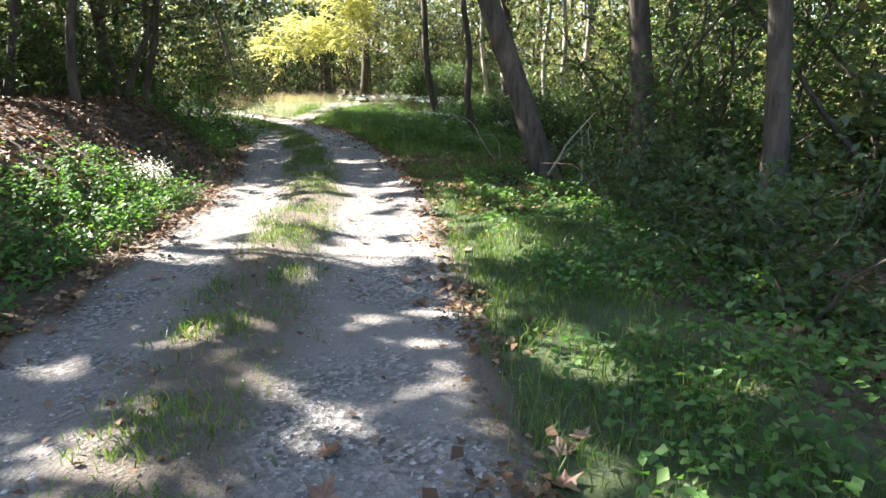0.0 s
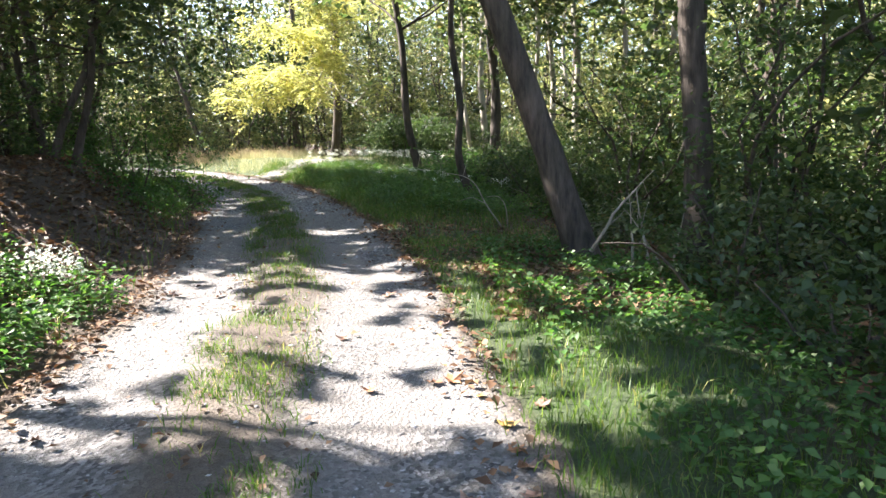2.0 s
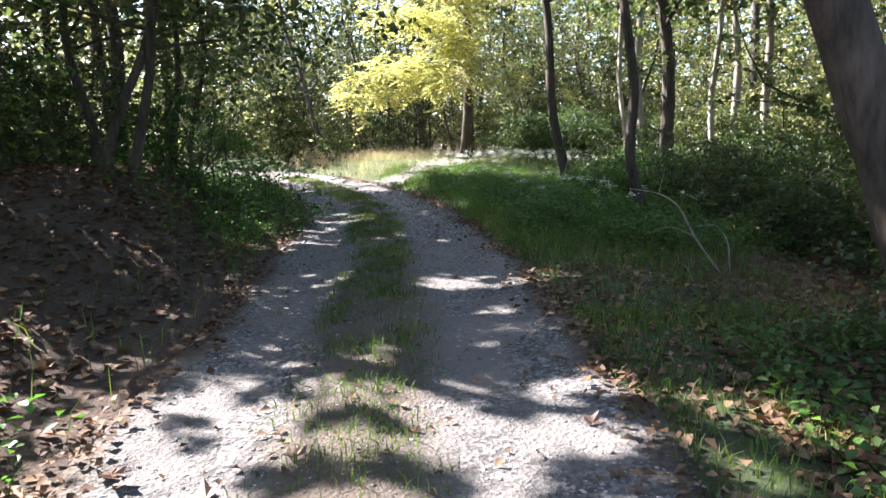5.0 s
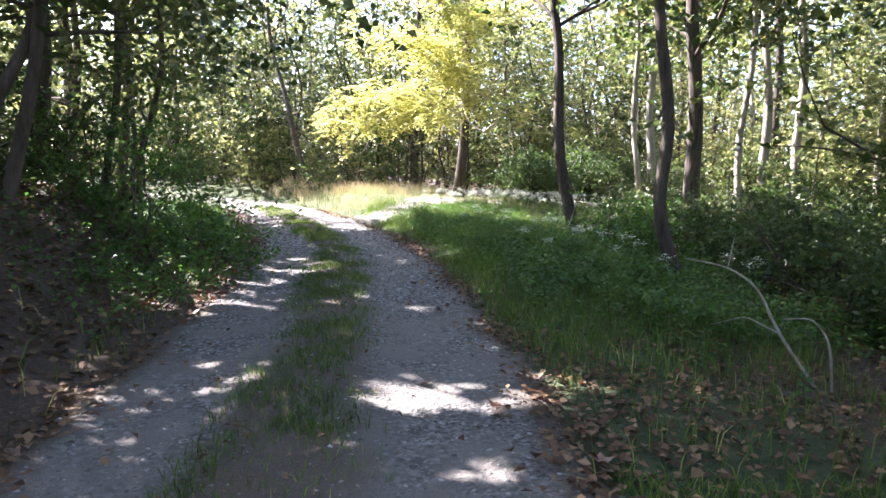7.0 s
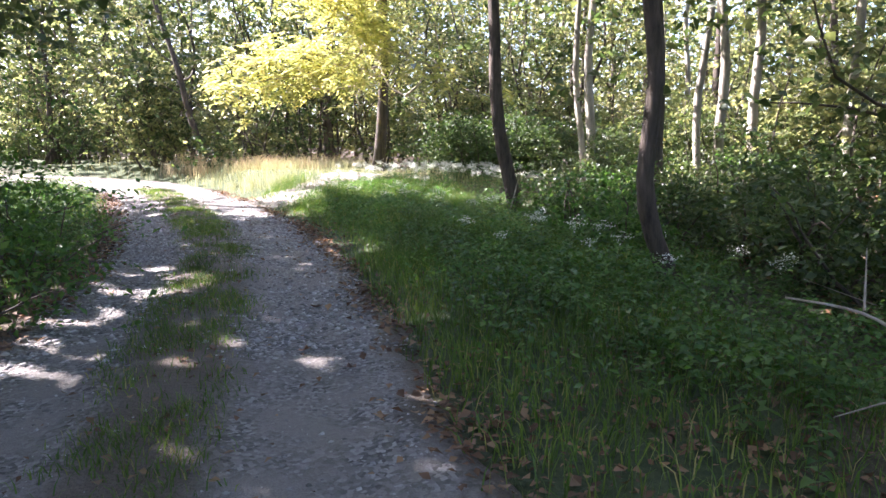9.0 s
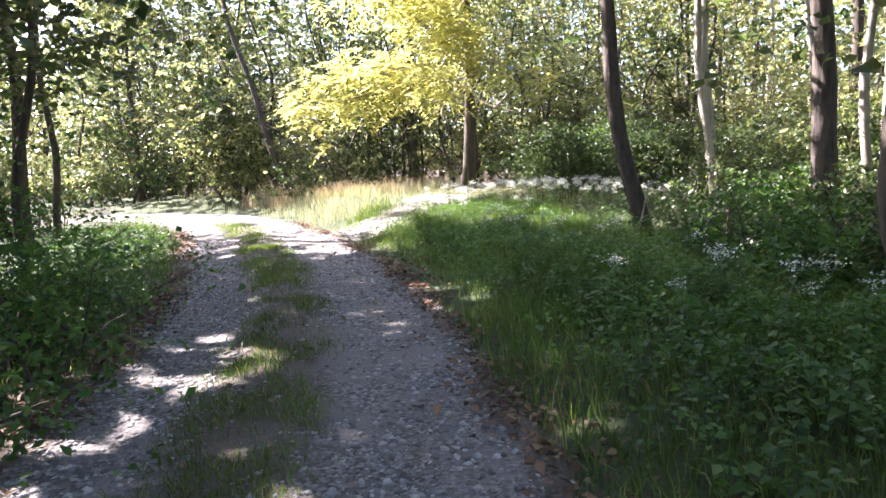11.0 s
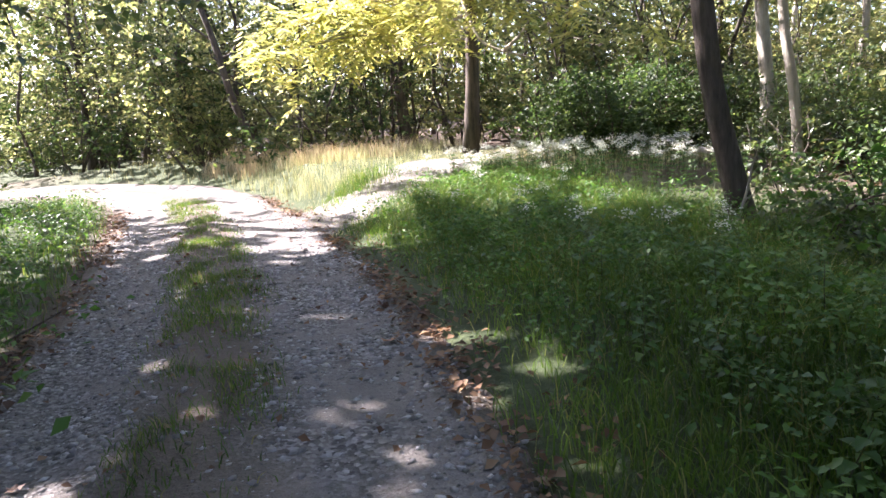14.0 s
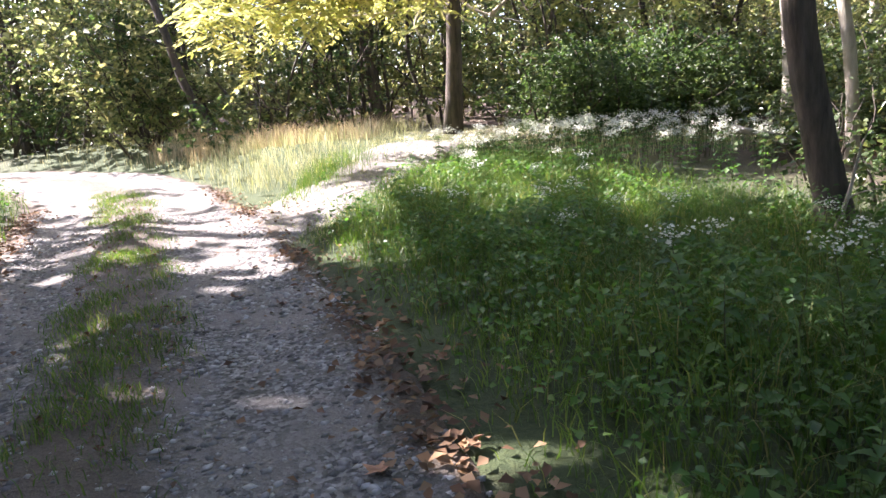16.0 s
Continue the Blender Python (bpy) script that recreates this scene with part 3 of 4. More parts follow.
# the rest of the wood
known = [(1.67, 10.3), (-0.14, 23.1), (1.0, 17.6), (3.05, 10.3), (3.6, 7.3), (4.55, 25.8), (5.6, 26.4), (2.7, 30.9), (3.6, 24.6), (6.6, 24.5), (6.4, 20), (1.75, 26.7), (-5.9, 35.2), (-3.7, 32.6), (-6.6, 14.3), (-9.6, 34), (-4.6, 31)]
wood = np.random.default_rng(12)
number = 100
for gy_ in np.arange(-9, 52, 4.6):
    for gx_ in np.arange(-27, 24, 4.8):
        x, y = gx_ + wood.uniform(-1.7, 1.7), gy_ + wood.uniform(-1.7, 1.7)
        u = float(across(x, y)[0])
        number += 1
        if -3.6 < u < 3.2 or min(math.hypot(x - a, y - b) for a, b in known) < 1.9 or (-9 < x < 2.5 and 24 < y < 34.5):
            continue
        if u < 0 and y > 12 and x > -7.5 or (-16 < x < 3 and 33 < y < 41) or (0 < x < 5 and 9 < y < 20):
            continue
        if -16 < x < -4 and 5.2 < y + 0.387 * (x + 1) < 9.8:
            continue
        pale = x > 3 and wood.random() < 0.35
        tall = wood.uniform(10, 14)
        # beyond the bend most crowns take the leaf colour with sunlight painted in
        tree(x, y, tall, wood.uniform(0.16, 0.34), (wood.uniform(-0.08, 0.08), wood.uniform(-0.06, 0.06)), 0.08, bark=BARK_PALE if pale else BARK,
             foliage=LEAF_SUNLIT if (y > 23 and wood.random() < 0.6) else LEAF, crown=(2.4 if y > 28 or x > 2 else 4.5, tall, 3.4), low=0.25, count=3400 if y > 2 else 1500, leaf=0.19, limbs=6, seed=number, segs=8, clumps=70 if (x > 2 or y > 28) else 0)

edge_rng = np.random.default_rng(14)
for i in range(34):
    # the leafy young trees that wall in the clearing and the bend
    x, y = -21 + 0.78 * i + edge_rng.uniform(-0.5, 0.5), edge_rng.uniform(35.0, 39.5)
    if abs(float(across(x, y)[0])) < 2.4:
        y += 5.0
    tall = edge_rng.uniform(6.0, 10.5)
    tree(x, y, tall, edge_rng.uniform(0.1, 0.17), (edge_rng.uniform(-0.25, 0.2), -0.05), 0.2, foliage=LEAF_SUNLIT if i % 3 else LEAF, crown=(0.8, tall, 2.3), low=0.1, limbs=9,
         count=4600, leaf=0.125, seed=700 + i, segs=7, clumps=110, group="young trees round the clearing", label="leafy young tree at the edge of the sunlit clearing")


# ---------------------------------------------------------------- the yellowing tree over the clearing
def feathered(P, D, material, parent, rs, pairs=6, length=0.42, leaflet=0.13):
    """Feathered leaves hanging from P in the directions D, each with paired leaflets."""
    V, n = [], len(P)
    for k in range(pairs * 2 + 1):
        f = (k // 2 + 0.6) / (pairs + 0.6)
        side = 0.0 if k == pairs * 2 else (1.0 if k % 2 else -1.0)
        sag = np.zeros((n, 3))
        sag[:, 2] = -0.16 * f * f
        base = P + D * length * f + sag
        perp = np.cross(D, (0, 0, 1.0))
        perp /= np.linalg.norm(perp, axis=1)[:, None] + 1e-9
        d = perp * side + D * (0.5 if side else 1.2) + rs.normal(size=(n, 3)) * 0.12 - (0, 0, 0.25)
        d /= np.linalg.norm(d, axis=1)[:, None]
        w = np.cross(d, (0, 0, 1.0)) + rs.normal(size=(n, 3)) * 0.25
        w /= np.linalg.norm(w, axis=1)[:, None] + 1e-9
        ll = leaflet * rs.uniform(0.7, 1.15, n)[:, None] * (1.1 - 0.35 * f)
        V += [base, base + d * ll * 0.45 + w * ll * 0.19, base + d * ll, base + d * ll * 0.45 - w * ll * 0.19]
    V = np.stack(V, 1).reshape(-1, 3)
    m = n * (pairs * 2 + 1)
    return mesh_of("feathered_leaves", V, np.arange(m * 4), np.full(m, 4), material, parent)


def bent(route, n=17):
    """A smooth line of n points through a few places."""
    p = np.array(route, float)
    t = np.linspace(0, len(p) - 1, n)
    q = np.c_[[np.interp(t, np.arange(len(p)), p[:, c]) for c in range(3)]].T
    for _ in range(3):
        q[1:-1] = (q[:-2] + 2 * q[1:-1] + q[2:]) / 4
    return q


def yellow_tree(x, y):
    rs = np.random.default_rng(77)
    z0 = float(ground_z(x, y)[0])
    root = empty("yellowing_tree", x, y, z0, "tree with feathered yellow-green leaves hanging over the clearing", "tree", "woodland trees")
    h = np.linspace(0, 1, 14)
    pts = np.c_[0.25 * np.sin(h * 4), -0.9 * h, h * 11 - 0.1]
    mesh_of("trunk", *tube(pts, 0.19 * (1 - 0.7 * h) + 0.05 * np.exp(-h * 30), 10, 0.15), BARK, root, True)
    P, D = [], []
    for tx, ty, tz, z in ((-2.7, -4.6, 2.3, 2.9), (-1.6, -4.9, 2.5, 3.2), (-2.5, -3.8, 3.6, 3.8), (-0.6, -4.6, 3.0, 3.4), (-2.9, -4.0, 4.4, 4.4), (-1.9, -5.0, 3.6, 4.0), (0.2, -5.0, 3.6, 3.8), (-1.0, -5.2, 4.3, 4.4), (-1.4, -4.2, 5.0, 4.8), (0.5, -4.0, 4.6, 4.6), (-2.4, -3.0, 5.6, 5.4), (-0.4, -3.6, 6.0, 5.6), (0.9, -2.8, 6.2, 6.0), (-1.6, -2.2, 7.4, 7.0), (1.2, -4.6, 5.2, 5.0)):
        tz = tz - 0.5
        p = np.array((0, -0.08 * z, z))
        q, r = bough(p, np.array((tx, ty, tz)) - p, np.linalg.norm(np.array((tx, ty, tz)) - p), 0.045, rs, 0.25, 9, 0.12)
        mesh_of("limb", *tube(q, r, 6), DEAD, root, True)
        for j in range(3, 9):
            for _ in range(3):
                q2, r2 = bough(q[j], rs.normal(size=3) * (1, 1, 0.5), 0.8, 0.012, rs, -0.1, 4)
                m = 4
                P.append(q2[rs.integers(1, 4, m)] + rs.normal(size=(m, 3)) * 0.14)
                dd = rs.normal(size=(m, 3)) * (1, 1, 0.35) + (0, -0.2, -0.35)
                D.append(dd / np.linalg.norm(dd, axis=1)[:, None])
    feathered(np.vstack(P), np.vstack(D), LEAF_YELLOW, root, rs, leaflet=0.23, length=0.62)
    for route in ([(0, -0.2, 3.7), (0.22, -0.6, 3.0), (0.45, -0.8, 2.5), (0.95, -1.0, 2.25), (1.6, -1.1, 2.05)], [(0.95, -1.0, 2.25), (1.3, -1.2, 2.5), (1.55, -1.2, 2.85)],
                  [(0, -0.3, 2.7), (-1.0, -1.0, 2.45), (-2.1, -1.4, 2.4), (-2.9, -1.7, 2.55)], [(-0.05, -0.3, 3.0), (-0.6, -0.7, 2.3), (-0.45, -0.8, 1.95), (-0.2, -0.8, 2.1)]):
        mesh_of("bare_limb", *tube(bent(route), np.linspace(0.05, 0.014, 17), 6, 0.2), DEAD, root, True)
    return root


yellow_tree(-3.75, 32.3)


def dead_bough(name, x, y, sprays, label, seed):
    """Bare pale broken branches: base height, direction, length and thickness of each."""
    rs = np.random.default_rng(seed)
    root = empty(name, x, y, float(ground_z(x, y)[0]), label, "dead branch", "dead branches")
    for p, d, ln_, r in sprays:
        q, rd = bough(p, d, ln_, r, rs, 0.0, 8, 0.09)
        stick = mesh_of("branch", *tube(q, rd, 6, 0.15, seed), DEAD, root, True)
        for _ in range(2):
            j = rs.integers(2, 7)
            q2, r2 = bough(q[j], np.array(d) + rs.normal(size=3) * 0.7, ln_ * 0.28, rd[j] * 0.6, rs, 0, 4)
            mesh_of("twig", *tube(q2, r2, 5), DEAD, stick, True)
    return root


dead_bough("broken_branches", 1.75, 9.7, [((-0.25, -0.1, 0.25), (0.42, 0.1, 0.95), 1.1, 0.022), ((0.28, 0, -0.05), (-0.25, 0.05, 1), 0.95, 0.018), ((0.5, 0.1, -0.05), (-0.1, 0.1, 1), 1.0, 0.022),
                                        ((0.6, -0.1, -0.05), (-0.5, 0.1, 1), 0.9, 0.014), ((-0.15, -0.25, 0.06), (1, 0.1, 0.02), 0.7, 0.035), ((0.75, 0.1, -0.05), (0.1, 0, 1), 0.8, 0.015)], "pale broken dead branches propped beside the leaning trunk", 3)
arch = empty("dead_branch", 1.09, 13.4, float(ground_z(1.09, 13.4)[0]), "thin bare dead branch arching out of the verge", "dead branch", "dead branches")
for route, thick in (([(0.02, 0, -0.1), (-0.34, 0.05, 0.4), (-0.47, 0.1, 0.72), (-0.68, 0.15, 0.86), (-0.98, 0.2, 0.9)], 0.014), ([(0.05, 0, -0.1), (0.02, 0.02, 0.35), (-0.1, 0.05, 0.52), (-0.3, 0.05, 0.5)], 0.011),
                     ([(-0.34, 0.05, 0.4), (-0.55, 0.1, 0.5), (-0.8, 0.1, 0.42)], 0.008), ([(-0.68, 0.15, 0.86), (-0.6, 0.3, 1.1)], 0.006)):
    mesh_of("branch", *tube(bent(route), np.linspace(thick, thick * 0.3, 17), 6, 0.2), DEAD, arch, True)
dead_bough("dead_branch", 1.0, 27.2, [((-0.6, 0, 0.5), (1, -0.1, -0.12), 1.3, 0.05)], "fallen grey dead branch lying in the undergrowth", 6)
dead_bough("dead_branch", -0.3, 22.8, [((-0.02, 0.0, 0.1), (0.32, -0.03, 1), 0.85, 0.02)], "pale stick leaning against the brown trunk", 7)
dead_bough("dead_branch", 2.3, 16.2, [((0.9, -0.8, 0.1), (-1, 0.9, 0.35), 1.9, 0.012)], "long arching bare twig over the verge", 8)

# ---------------------------------------------------------------- undergrowth
bush = np.random.default_rng(21)
number = 0
for k in range(300):
    # the wood on the right-hand slope
    x, y = 2.2 + 15 * bush.random() ** 1.5, bush.uniform(1.0, 36)
    number += 1
    u = float(across(x, y)[0])
    need = 3.0 if y < 12 else (4.3 if y < 19 else 4.9)
    if u < need:
        continue
    hgt = bush.uniform(0.7, 1.7) + 0.22 * min(8, max(0, x - 4))
    shrub(x, y, hgt, bush.uniform(0.5, 1.0), int(650 + 320 * hgt), 0.085 + 0.006 * max(0, x - 2), LEAF_DARK if bush.random() < 0.7 else LEAF, number, 3)
for k in range(76):
    # taller saplings deeper in, that close the view
    x, y = bush.uniform(4.5, 20), bush.uniform(6, 44)
    number += 1
    shrub(x, y, bush.uniform(3.0, 6.0), bush.uniform(0.9, 1.6), 1500, 0.17, LEAF if (bush.random() < 0.6 and y < 24) else LEAF_SUNLIT, number, 3, label="tall leafy sapling in the wood", name="sapling", group="saplings", bottom=1.0)
for k in range(17):
    # dark young growth that closes the view beside the leaning trees
    x, y = bush.uniform(3.4, 9.0), bush.uniform(9.5, 15.5)
    number += 1
    if min(math.hypot(x - a, y - c) for a, c in known) < 0.7:
        continue
    shrub(x, y, bush.uniform(2.4, 5.5), bush.uniform(0.8, 1.3), 1700, 0.095, LEAF_DARK, number, 4, filt=False, label="dark leafy sapling in the shaded wood", name="sapling", group="saplings", bottom=0.4)
for k in range(80):
    # the far side of the clearing and the bend
    x, y = bush.uniform(-26, 6), 34.3 + 12 * bush.random() ** 1.4
    number += 1
    if abs(float(across(x, y)[0])) < 2.6:
        continue
    hgt = bush.uniform(1.6, 7.0)
    shrub(x, y, hgt, bush.uniform(1.0, 1.8), int(1000 + 180 * hgt), 0.18, (LEAF, LEAF_SUNLIT, LEAF_DARK)[k % 3], number, 4, label="leafy bush at the far edge of the clearing", group="bushes at the clearing", bottom=0.3, name="bush")
for k in range(60):
    # the top of the left-hand bank
    y = bush.uniform(-2, 19)
    x = float(np.interp(y, TRACK[:, 1], TRACK[:, 0])) - bush.uniform(3.7, 9)
    number += 1
    hgt = bush.uniform(1.0, 2.6)
    shrub(x, y, hgt, bush.uniform(0.6, 1.1), int(800 + 350 * hgt), 0.1, LEAF_DARK if k % 3 else LEAF, number, 4, label="dark leafy shrub on top of the bank", group="shrubs on the bank")
for x, y, hgt in ((-5.3, 16.6, 1.3), (-5.6, 17.6, 1.2), (-4.9, 15.4, 0.8), (-6.6, 18.6, 1.5), (-5.9, 15.9, 1.9), (-4.75, 14.4, 0.6), (-6.9, 17.0, 2.2), (-7.6, 20.2, 1.2)):
    number += 1
    shrub(x, y, hgt, 0.6 + hgt * 0.25, int(1500 * hgt), 0.075, WEED, number, 5, label="bright green bush at the foot of the bank", group="bushes at the verge", name="bush")
for k in range(34):
    x, y = bush.uniform(-24, -9), bush.uniform(17, 33)
    number += 1
    if float(across(x, y)[0]) > -4.2:
        continue
    hgt = bush.uniform(1.2, 4.5)
    # two in three wear the paler leaf colour that stands for sun
    shrub(x, y, hgt, bush.uniform(0.8, 1.5), int(900 + 260 * hgt), 0.13, (LEAF_SUNLIT, LEAF_SUNLIT, LEAF)[k % 3], number, 4, label="leafy bush in the open wood", group="bushes at the clearing", bottom=0.4, name="bush")

for k in range(62):
    # the thicket behind the mound
    x, y = (bush.uniform(0.9, 5.5), bush.uniform(25.5, 34)) if k % 2 else (bush.uniform(-2.2, 2.0), bush.uniform(30.2, 34.5))
    number += 1
    hgt = bush.uniform(0.9, 2.4)
    shrub(x, y, hgt, bush.uniform(0.6, 1.0), int(600 + 380 * hgt), 0.1, (LEAF_DARK, LEAF)[k % 2], number, 3, filt=False, name="bush", label="leafy bush in the thicket behind the mound", group="thicket behind the mound")

for k in range(46):
    # round the leaning trees, between the mound and the wood
    x, y = bush.uniform(0.4, 4.2), bush.uniform(18.6, 27)
    number += 1
    if min(math.hypot(x - a, y - c) for a, c in known) < 0.5 or float(across(x, y)[0]) < 4.3:
        continue
    hgt = bush.uniform(0.5, 1.3)
    shrub(x, y, hgt, bush.uniform(0.5, 0.8), int(500 + 420 * hgt), 0.085, (LEAF_DARK, LEAF, WEED)[k % 3], number, 3, name="bush", label="low leafy bush between the mound and the wood", group="thicket behind the mound")
for k in range(40):
    # along the outside of the bend
    i = bush.integers(np.searchsorted(LINE[:, 1], 30.5), len(LINE) - 120)
    u = bush.uniform(2.6, 6.0) * (1 if k % 4 else -1)
    x, y = LINE[i, 0] + TAN[i, 1] * u, LINE[i, 1] - TAN[i, 0] * u
    number += 1
    hgt = bush.uniform(0.9, 3.2)
    shrub(float(x), float(y), hgt, bush.uniform(0.8, 1.3), int(700 + 300 * hgt), 0.14, (LEAF_SUNLIT, LEAF, LEAF_DARK)[k % 3], number, 3, name="bush", label="leafy bush along the outside of the bend", group="bushes at the clearing")

far = np.random.default_rng(31)
n = 110000
th = np.where(far.random(n) < 0.8, far.uniform(0.3, 2.84, n), far.uniform(0, 2 * np.pi, n))
dist = 40 + 22 * far.random(n)
P = np.c_[-3 + dist * np.cos(th), 16 + dist * np.sin(th), np.zeros(n)]
P[:, 2] = height(P[:, 0], P[:, 1]) + 13 * far.random(n) ** 1.5 * (0.55 + 0.6 * vnoise(P[:, 0], P[:, 1], 6))
# patches of the far slope whose leaves are coloured pale as sunlit
lit_half = vnoise(P[:, 0], P[:, 1], 9, 4) > 0.45
tagged(leaves("distant_woods", P[~lit_half], far.uniform(0.3, 0.75, int((~lit_half).sum())), LEAF, None, rs=far), "green leaves of the distant wood", "woods", "", "stuff")
tagged(leaves("distant_woods", P[lit_half], far.uniform(0.3, 0.75, int(lit_half.sum())), LEAF_SUNLIT, None, rs=far), "leaves of the distant wooded slope in a sunlit colour", "woods", "", "stuff")

# ---------------------------------------------------------------- grass and ground cover
X, Y = scatter(60000, -0.6, 4.6, 0.0, 11.5, lambda x, y, u: smooth(1.2, 1.55, u) * (1 - smooth(2.6, 3.5, u + 1.1 * (vnoise(x, y, 0.7) - 0.5))) * (0.35 + 0.65 * smooth(0.3, 0.6, vnoise(x, y, 0.45, 7))) * (1 - 0.75 * box(x, y, 0.6, 3, 7.6, 10.5)), 1)
grass("verge_grass", X, Y, 0.11, 0.007, GRASS, "short green grass on the shaded verge", 0.5, 1)
X, Y = scatter(52000, -4, 3.0, 10.5, 19, lambda x, y, u: smooth(1.25, 1.7, u) * (1 - smooth(3.5, 4.6, u)) * (0.15 + 0.85 * smooth(12.5, 15, y)) * (0.4 + 0.6 * vnoise(x, y, 0.5)), 2)
grass("verge_grass", X, Y, 0.19, 0.008, GRASS, "lush green grass on the verge", 0.45, 2)
X, Y = scatter(88000, -6, 2.8, 18, 29.5, lambda x, y, u: smooth(1.45, 2.05, u) * (1 - smooth(4.6, 6.0, u)) * (1 - np.exp(-(((x + 4.7 - 0.3 * (y - 27)) / (1.1 + 0.12 * np.maximum(0, y - 26))) ** 4)) * smooth(24.2, 25.2, y)), 3)
u3 = across(X, Y)
grass("tall_grass", X, Y, 0.12 + 0.2 * smooth(1.5, 2.8, u3), 0.007, GRASS, "tall green grass on the mound beside the track", 0.6, 3)
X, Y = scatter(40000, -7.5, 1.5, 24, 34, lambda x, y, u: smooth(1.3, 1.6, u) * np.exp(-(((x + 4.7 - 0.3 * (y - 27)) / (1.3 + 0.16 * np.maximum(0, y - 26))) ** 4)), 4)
grass("mown_grass", X, Y, 0.06, 0.008, GRASS_SUN, "short bleached grass, coloured lighter still for full sun", 0.5, 4)
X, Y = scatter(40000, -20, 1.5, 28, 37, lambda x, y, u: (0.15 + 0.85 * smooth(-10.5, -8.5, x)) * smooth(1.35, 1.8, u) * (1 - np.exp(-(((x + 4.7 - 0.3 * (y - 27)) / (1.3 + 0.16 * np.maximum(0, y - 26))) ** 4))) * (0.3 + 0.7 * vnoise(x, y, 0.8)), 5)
grass("meadow_grass", X, Y, 0.36, 0.009, GRASS_SUN, "tall meadow grass in a sunlit colour at the clearing's edge", 0.35, 5)
X, Y = scatter(5000, -11.5, -5.5, 32.0, 36.0, lambda x, y, u: smooth(1.7, 2.4, u) * smooth(0.35, 0.6, vnoise(x, y, 0.9, 9)), 6)
grass("dry_grass", X, Y, 0.5, 0.012, STRAW, "tall dry reddish-brown grass", 0.3, 6)
X, Y = along(60000, 0.5, 29, -0.62, 0.42, lambda x, y, u: np.exp(-(((u + 0.1 + 0.3 * (vnoise(x, y, 0.7, 5) - 0.5)) / 0.38) ** 4)) * (0.12 + 0.88 * smooth(0.34, 0.58, vnoise(x, y, 0.38, 4))) * (1 - 0.55 * box(x, y, -4, 1, 7.5, 10.5)), 7)
grass("strip_grass", X, Y, 0.08, 0.0065, GRASS, "short worn grass along the middle of the track", 0.6, 7)
X, Y = scatter(60000, -14, -2, 0, 31, lambda x, y, u: smooth(1.35, 1.7, -u) * (1 - smooth(2.2, 3.0 + 1.6 * smooth(16, 19, y), -u)) * (0.25 + 0.75 * smooth(12, 17, y)) * (0.4 + 0.6 * vnoise(x, y, 0.5)), 8)
grass("left_verge_grass", X, Y, 0.24, 0.009, GRASS, "green grass along the foot of the bank", 0.45, 8)


def weed(name, h, pairs, leaf, flowers, seed, label, wide=0.05, petal=0.02):
    """An upright weed: stem, opposite pointed leaves, and white flower heads where it blooms."""
    rs = np.random.default_rng(seed)
    root = empty(name, 0, 0, -50, label, "weed", "weeds of the verge")
    q, r = bough((0, 0, -0.03), (rs.normal() * 0.15, rs.normal() * 0.15, 1), h, 0.004 + 0.003 * h, rs, 0.1, 7, 0.07)
    mesh_of("stem", *tube(q, r, 5), STEM, root, True)
    V, F, S = [], [], []
    for k in range(pairs):
        f = 0.25 + 0.75 * k / pairs
        p = np.array([np.interp(f, np.linspace(0, 1, 7), q[:, c]) for c in range(3)])
        a0 = k * 1.57 + rs.uniform(-0.3, 0.3)
        for a in (a0, a0 + np.pi):
            L_ = leaf * (1.15 - 0.5 * f) * rs.uniform(0.8, 1.2)
            d = np.array((math.cos(a), math.sin(a), 0))
            s = np.array((-math.sin(a), math.cos(a), 0))
            z = np.array((0, 0, 1))
            w = L_ * 0.3
            b = len(V)
            V += [p, p + d * L_ * 0.35 + s * w + z * L_ * 0.2, p + d * L_ * 0.4 + z * L_ * 0.1, p + d * L_ * 0.35 - s * w + z * L_ * 0.2, p + d * L_ - z * L_ * 0.12, p + d * L_ * 0.7 + s * w * 0.6 + z * L_ * 0.08, p + d * L_ * 0.7 - s * w * 0.6 + z * L_ * 0.08]
            for t in ((0, 2, 1), (0, 3, 2), (1, 2, 5), (2, 4, 5), (2, 3, 6), (2, 6, 4)):
                F += [b + i for i in t]
                S.append(3)
    mesh_of("foliage", np.array(V), np.array(F), np.array(S), WEED, root)
    if flowers:
        P = q[-1] + rs.normal(size=(flowers, 3)) * (wide, wide, wide * 0.6)
        leaves("flower_head", P, petal * rs.uniform(0.7, 1.3, flowers), PETAL, root, aspect=0.95, up=0.8, rs=rs)["kind"] = "stuff"
    return root


kinds = [weed("weed", 0.5, 7, 0.13, 0, 1, "green leafy weed growing in the verge"), weed("weed", 0.32, 5, 0.1, 0, 2, "low green leafy weed growing in the verge"),
         weed("flowering_weed", 0.62, 8, 0.14, 60, 3, "tall weed with small white flower heads"), weed("flowering_weed", 0.7, 6, 0.1, 90, 4, "tall weed with clustered white flower heads"),
         weed("flowering_weed", 0.6, 7, 0.11, 170, 5, "bushy weed covered in white flowers beside the track", 0.15, 0.04)]
wr = np.random.default_rng(55)


def plant(kind, X, Y, lo=0.75, hi=1.2):
    Z = ground_z(X, Y)
    for x, y, z in zip(X, Y, Z):
        s = wr.uniform(lo, hi)
        ob = copy_thing(kinds[kind], pose(float(x), float(y), float(z), wr.uniform(-8, 8), wr.uniform(-8, 8), wr.uniform(0, 360)))
        ob.scale = (s, s, s)


def spread(n, x0, x1, y0, y1, test, seed):
    X, Y = scatter(n * 6, x0, x1, y0, y1, test, seed)
    return X[:n], Y[:n]


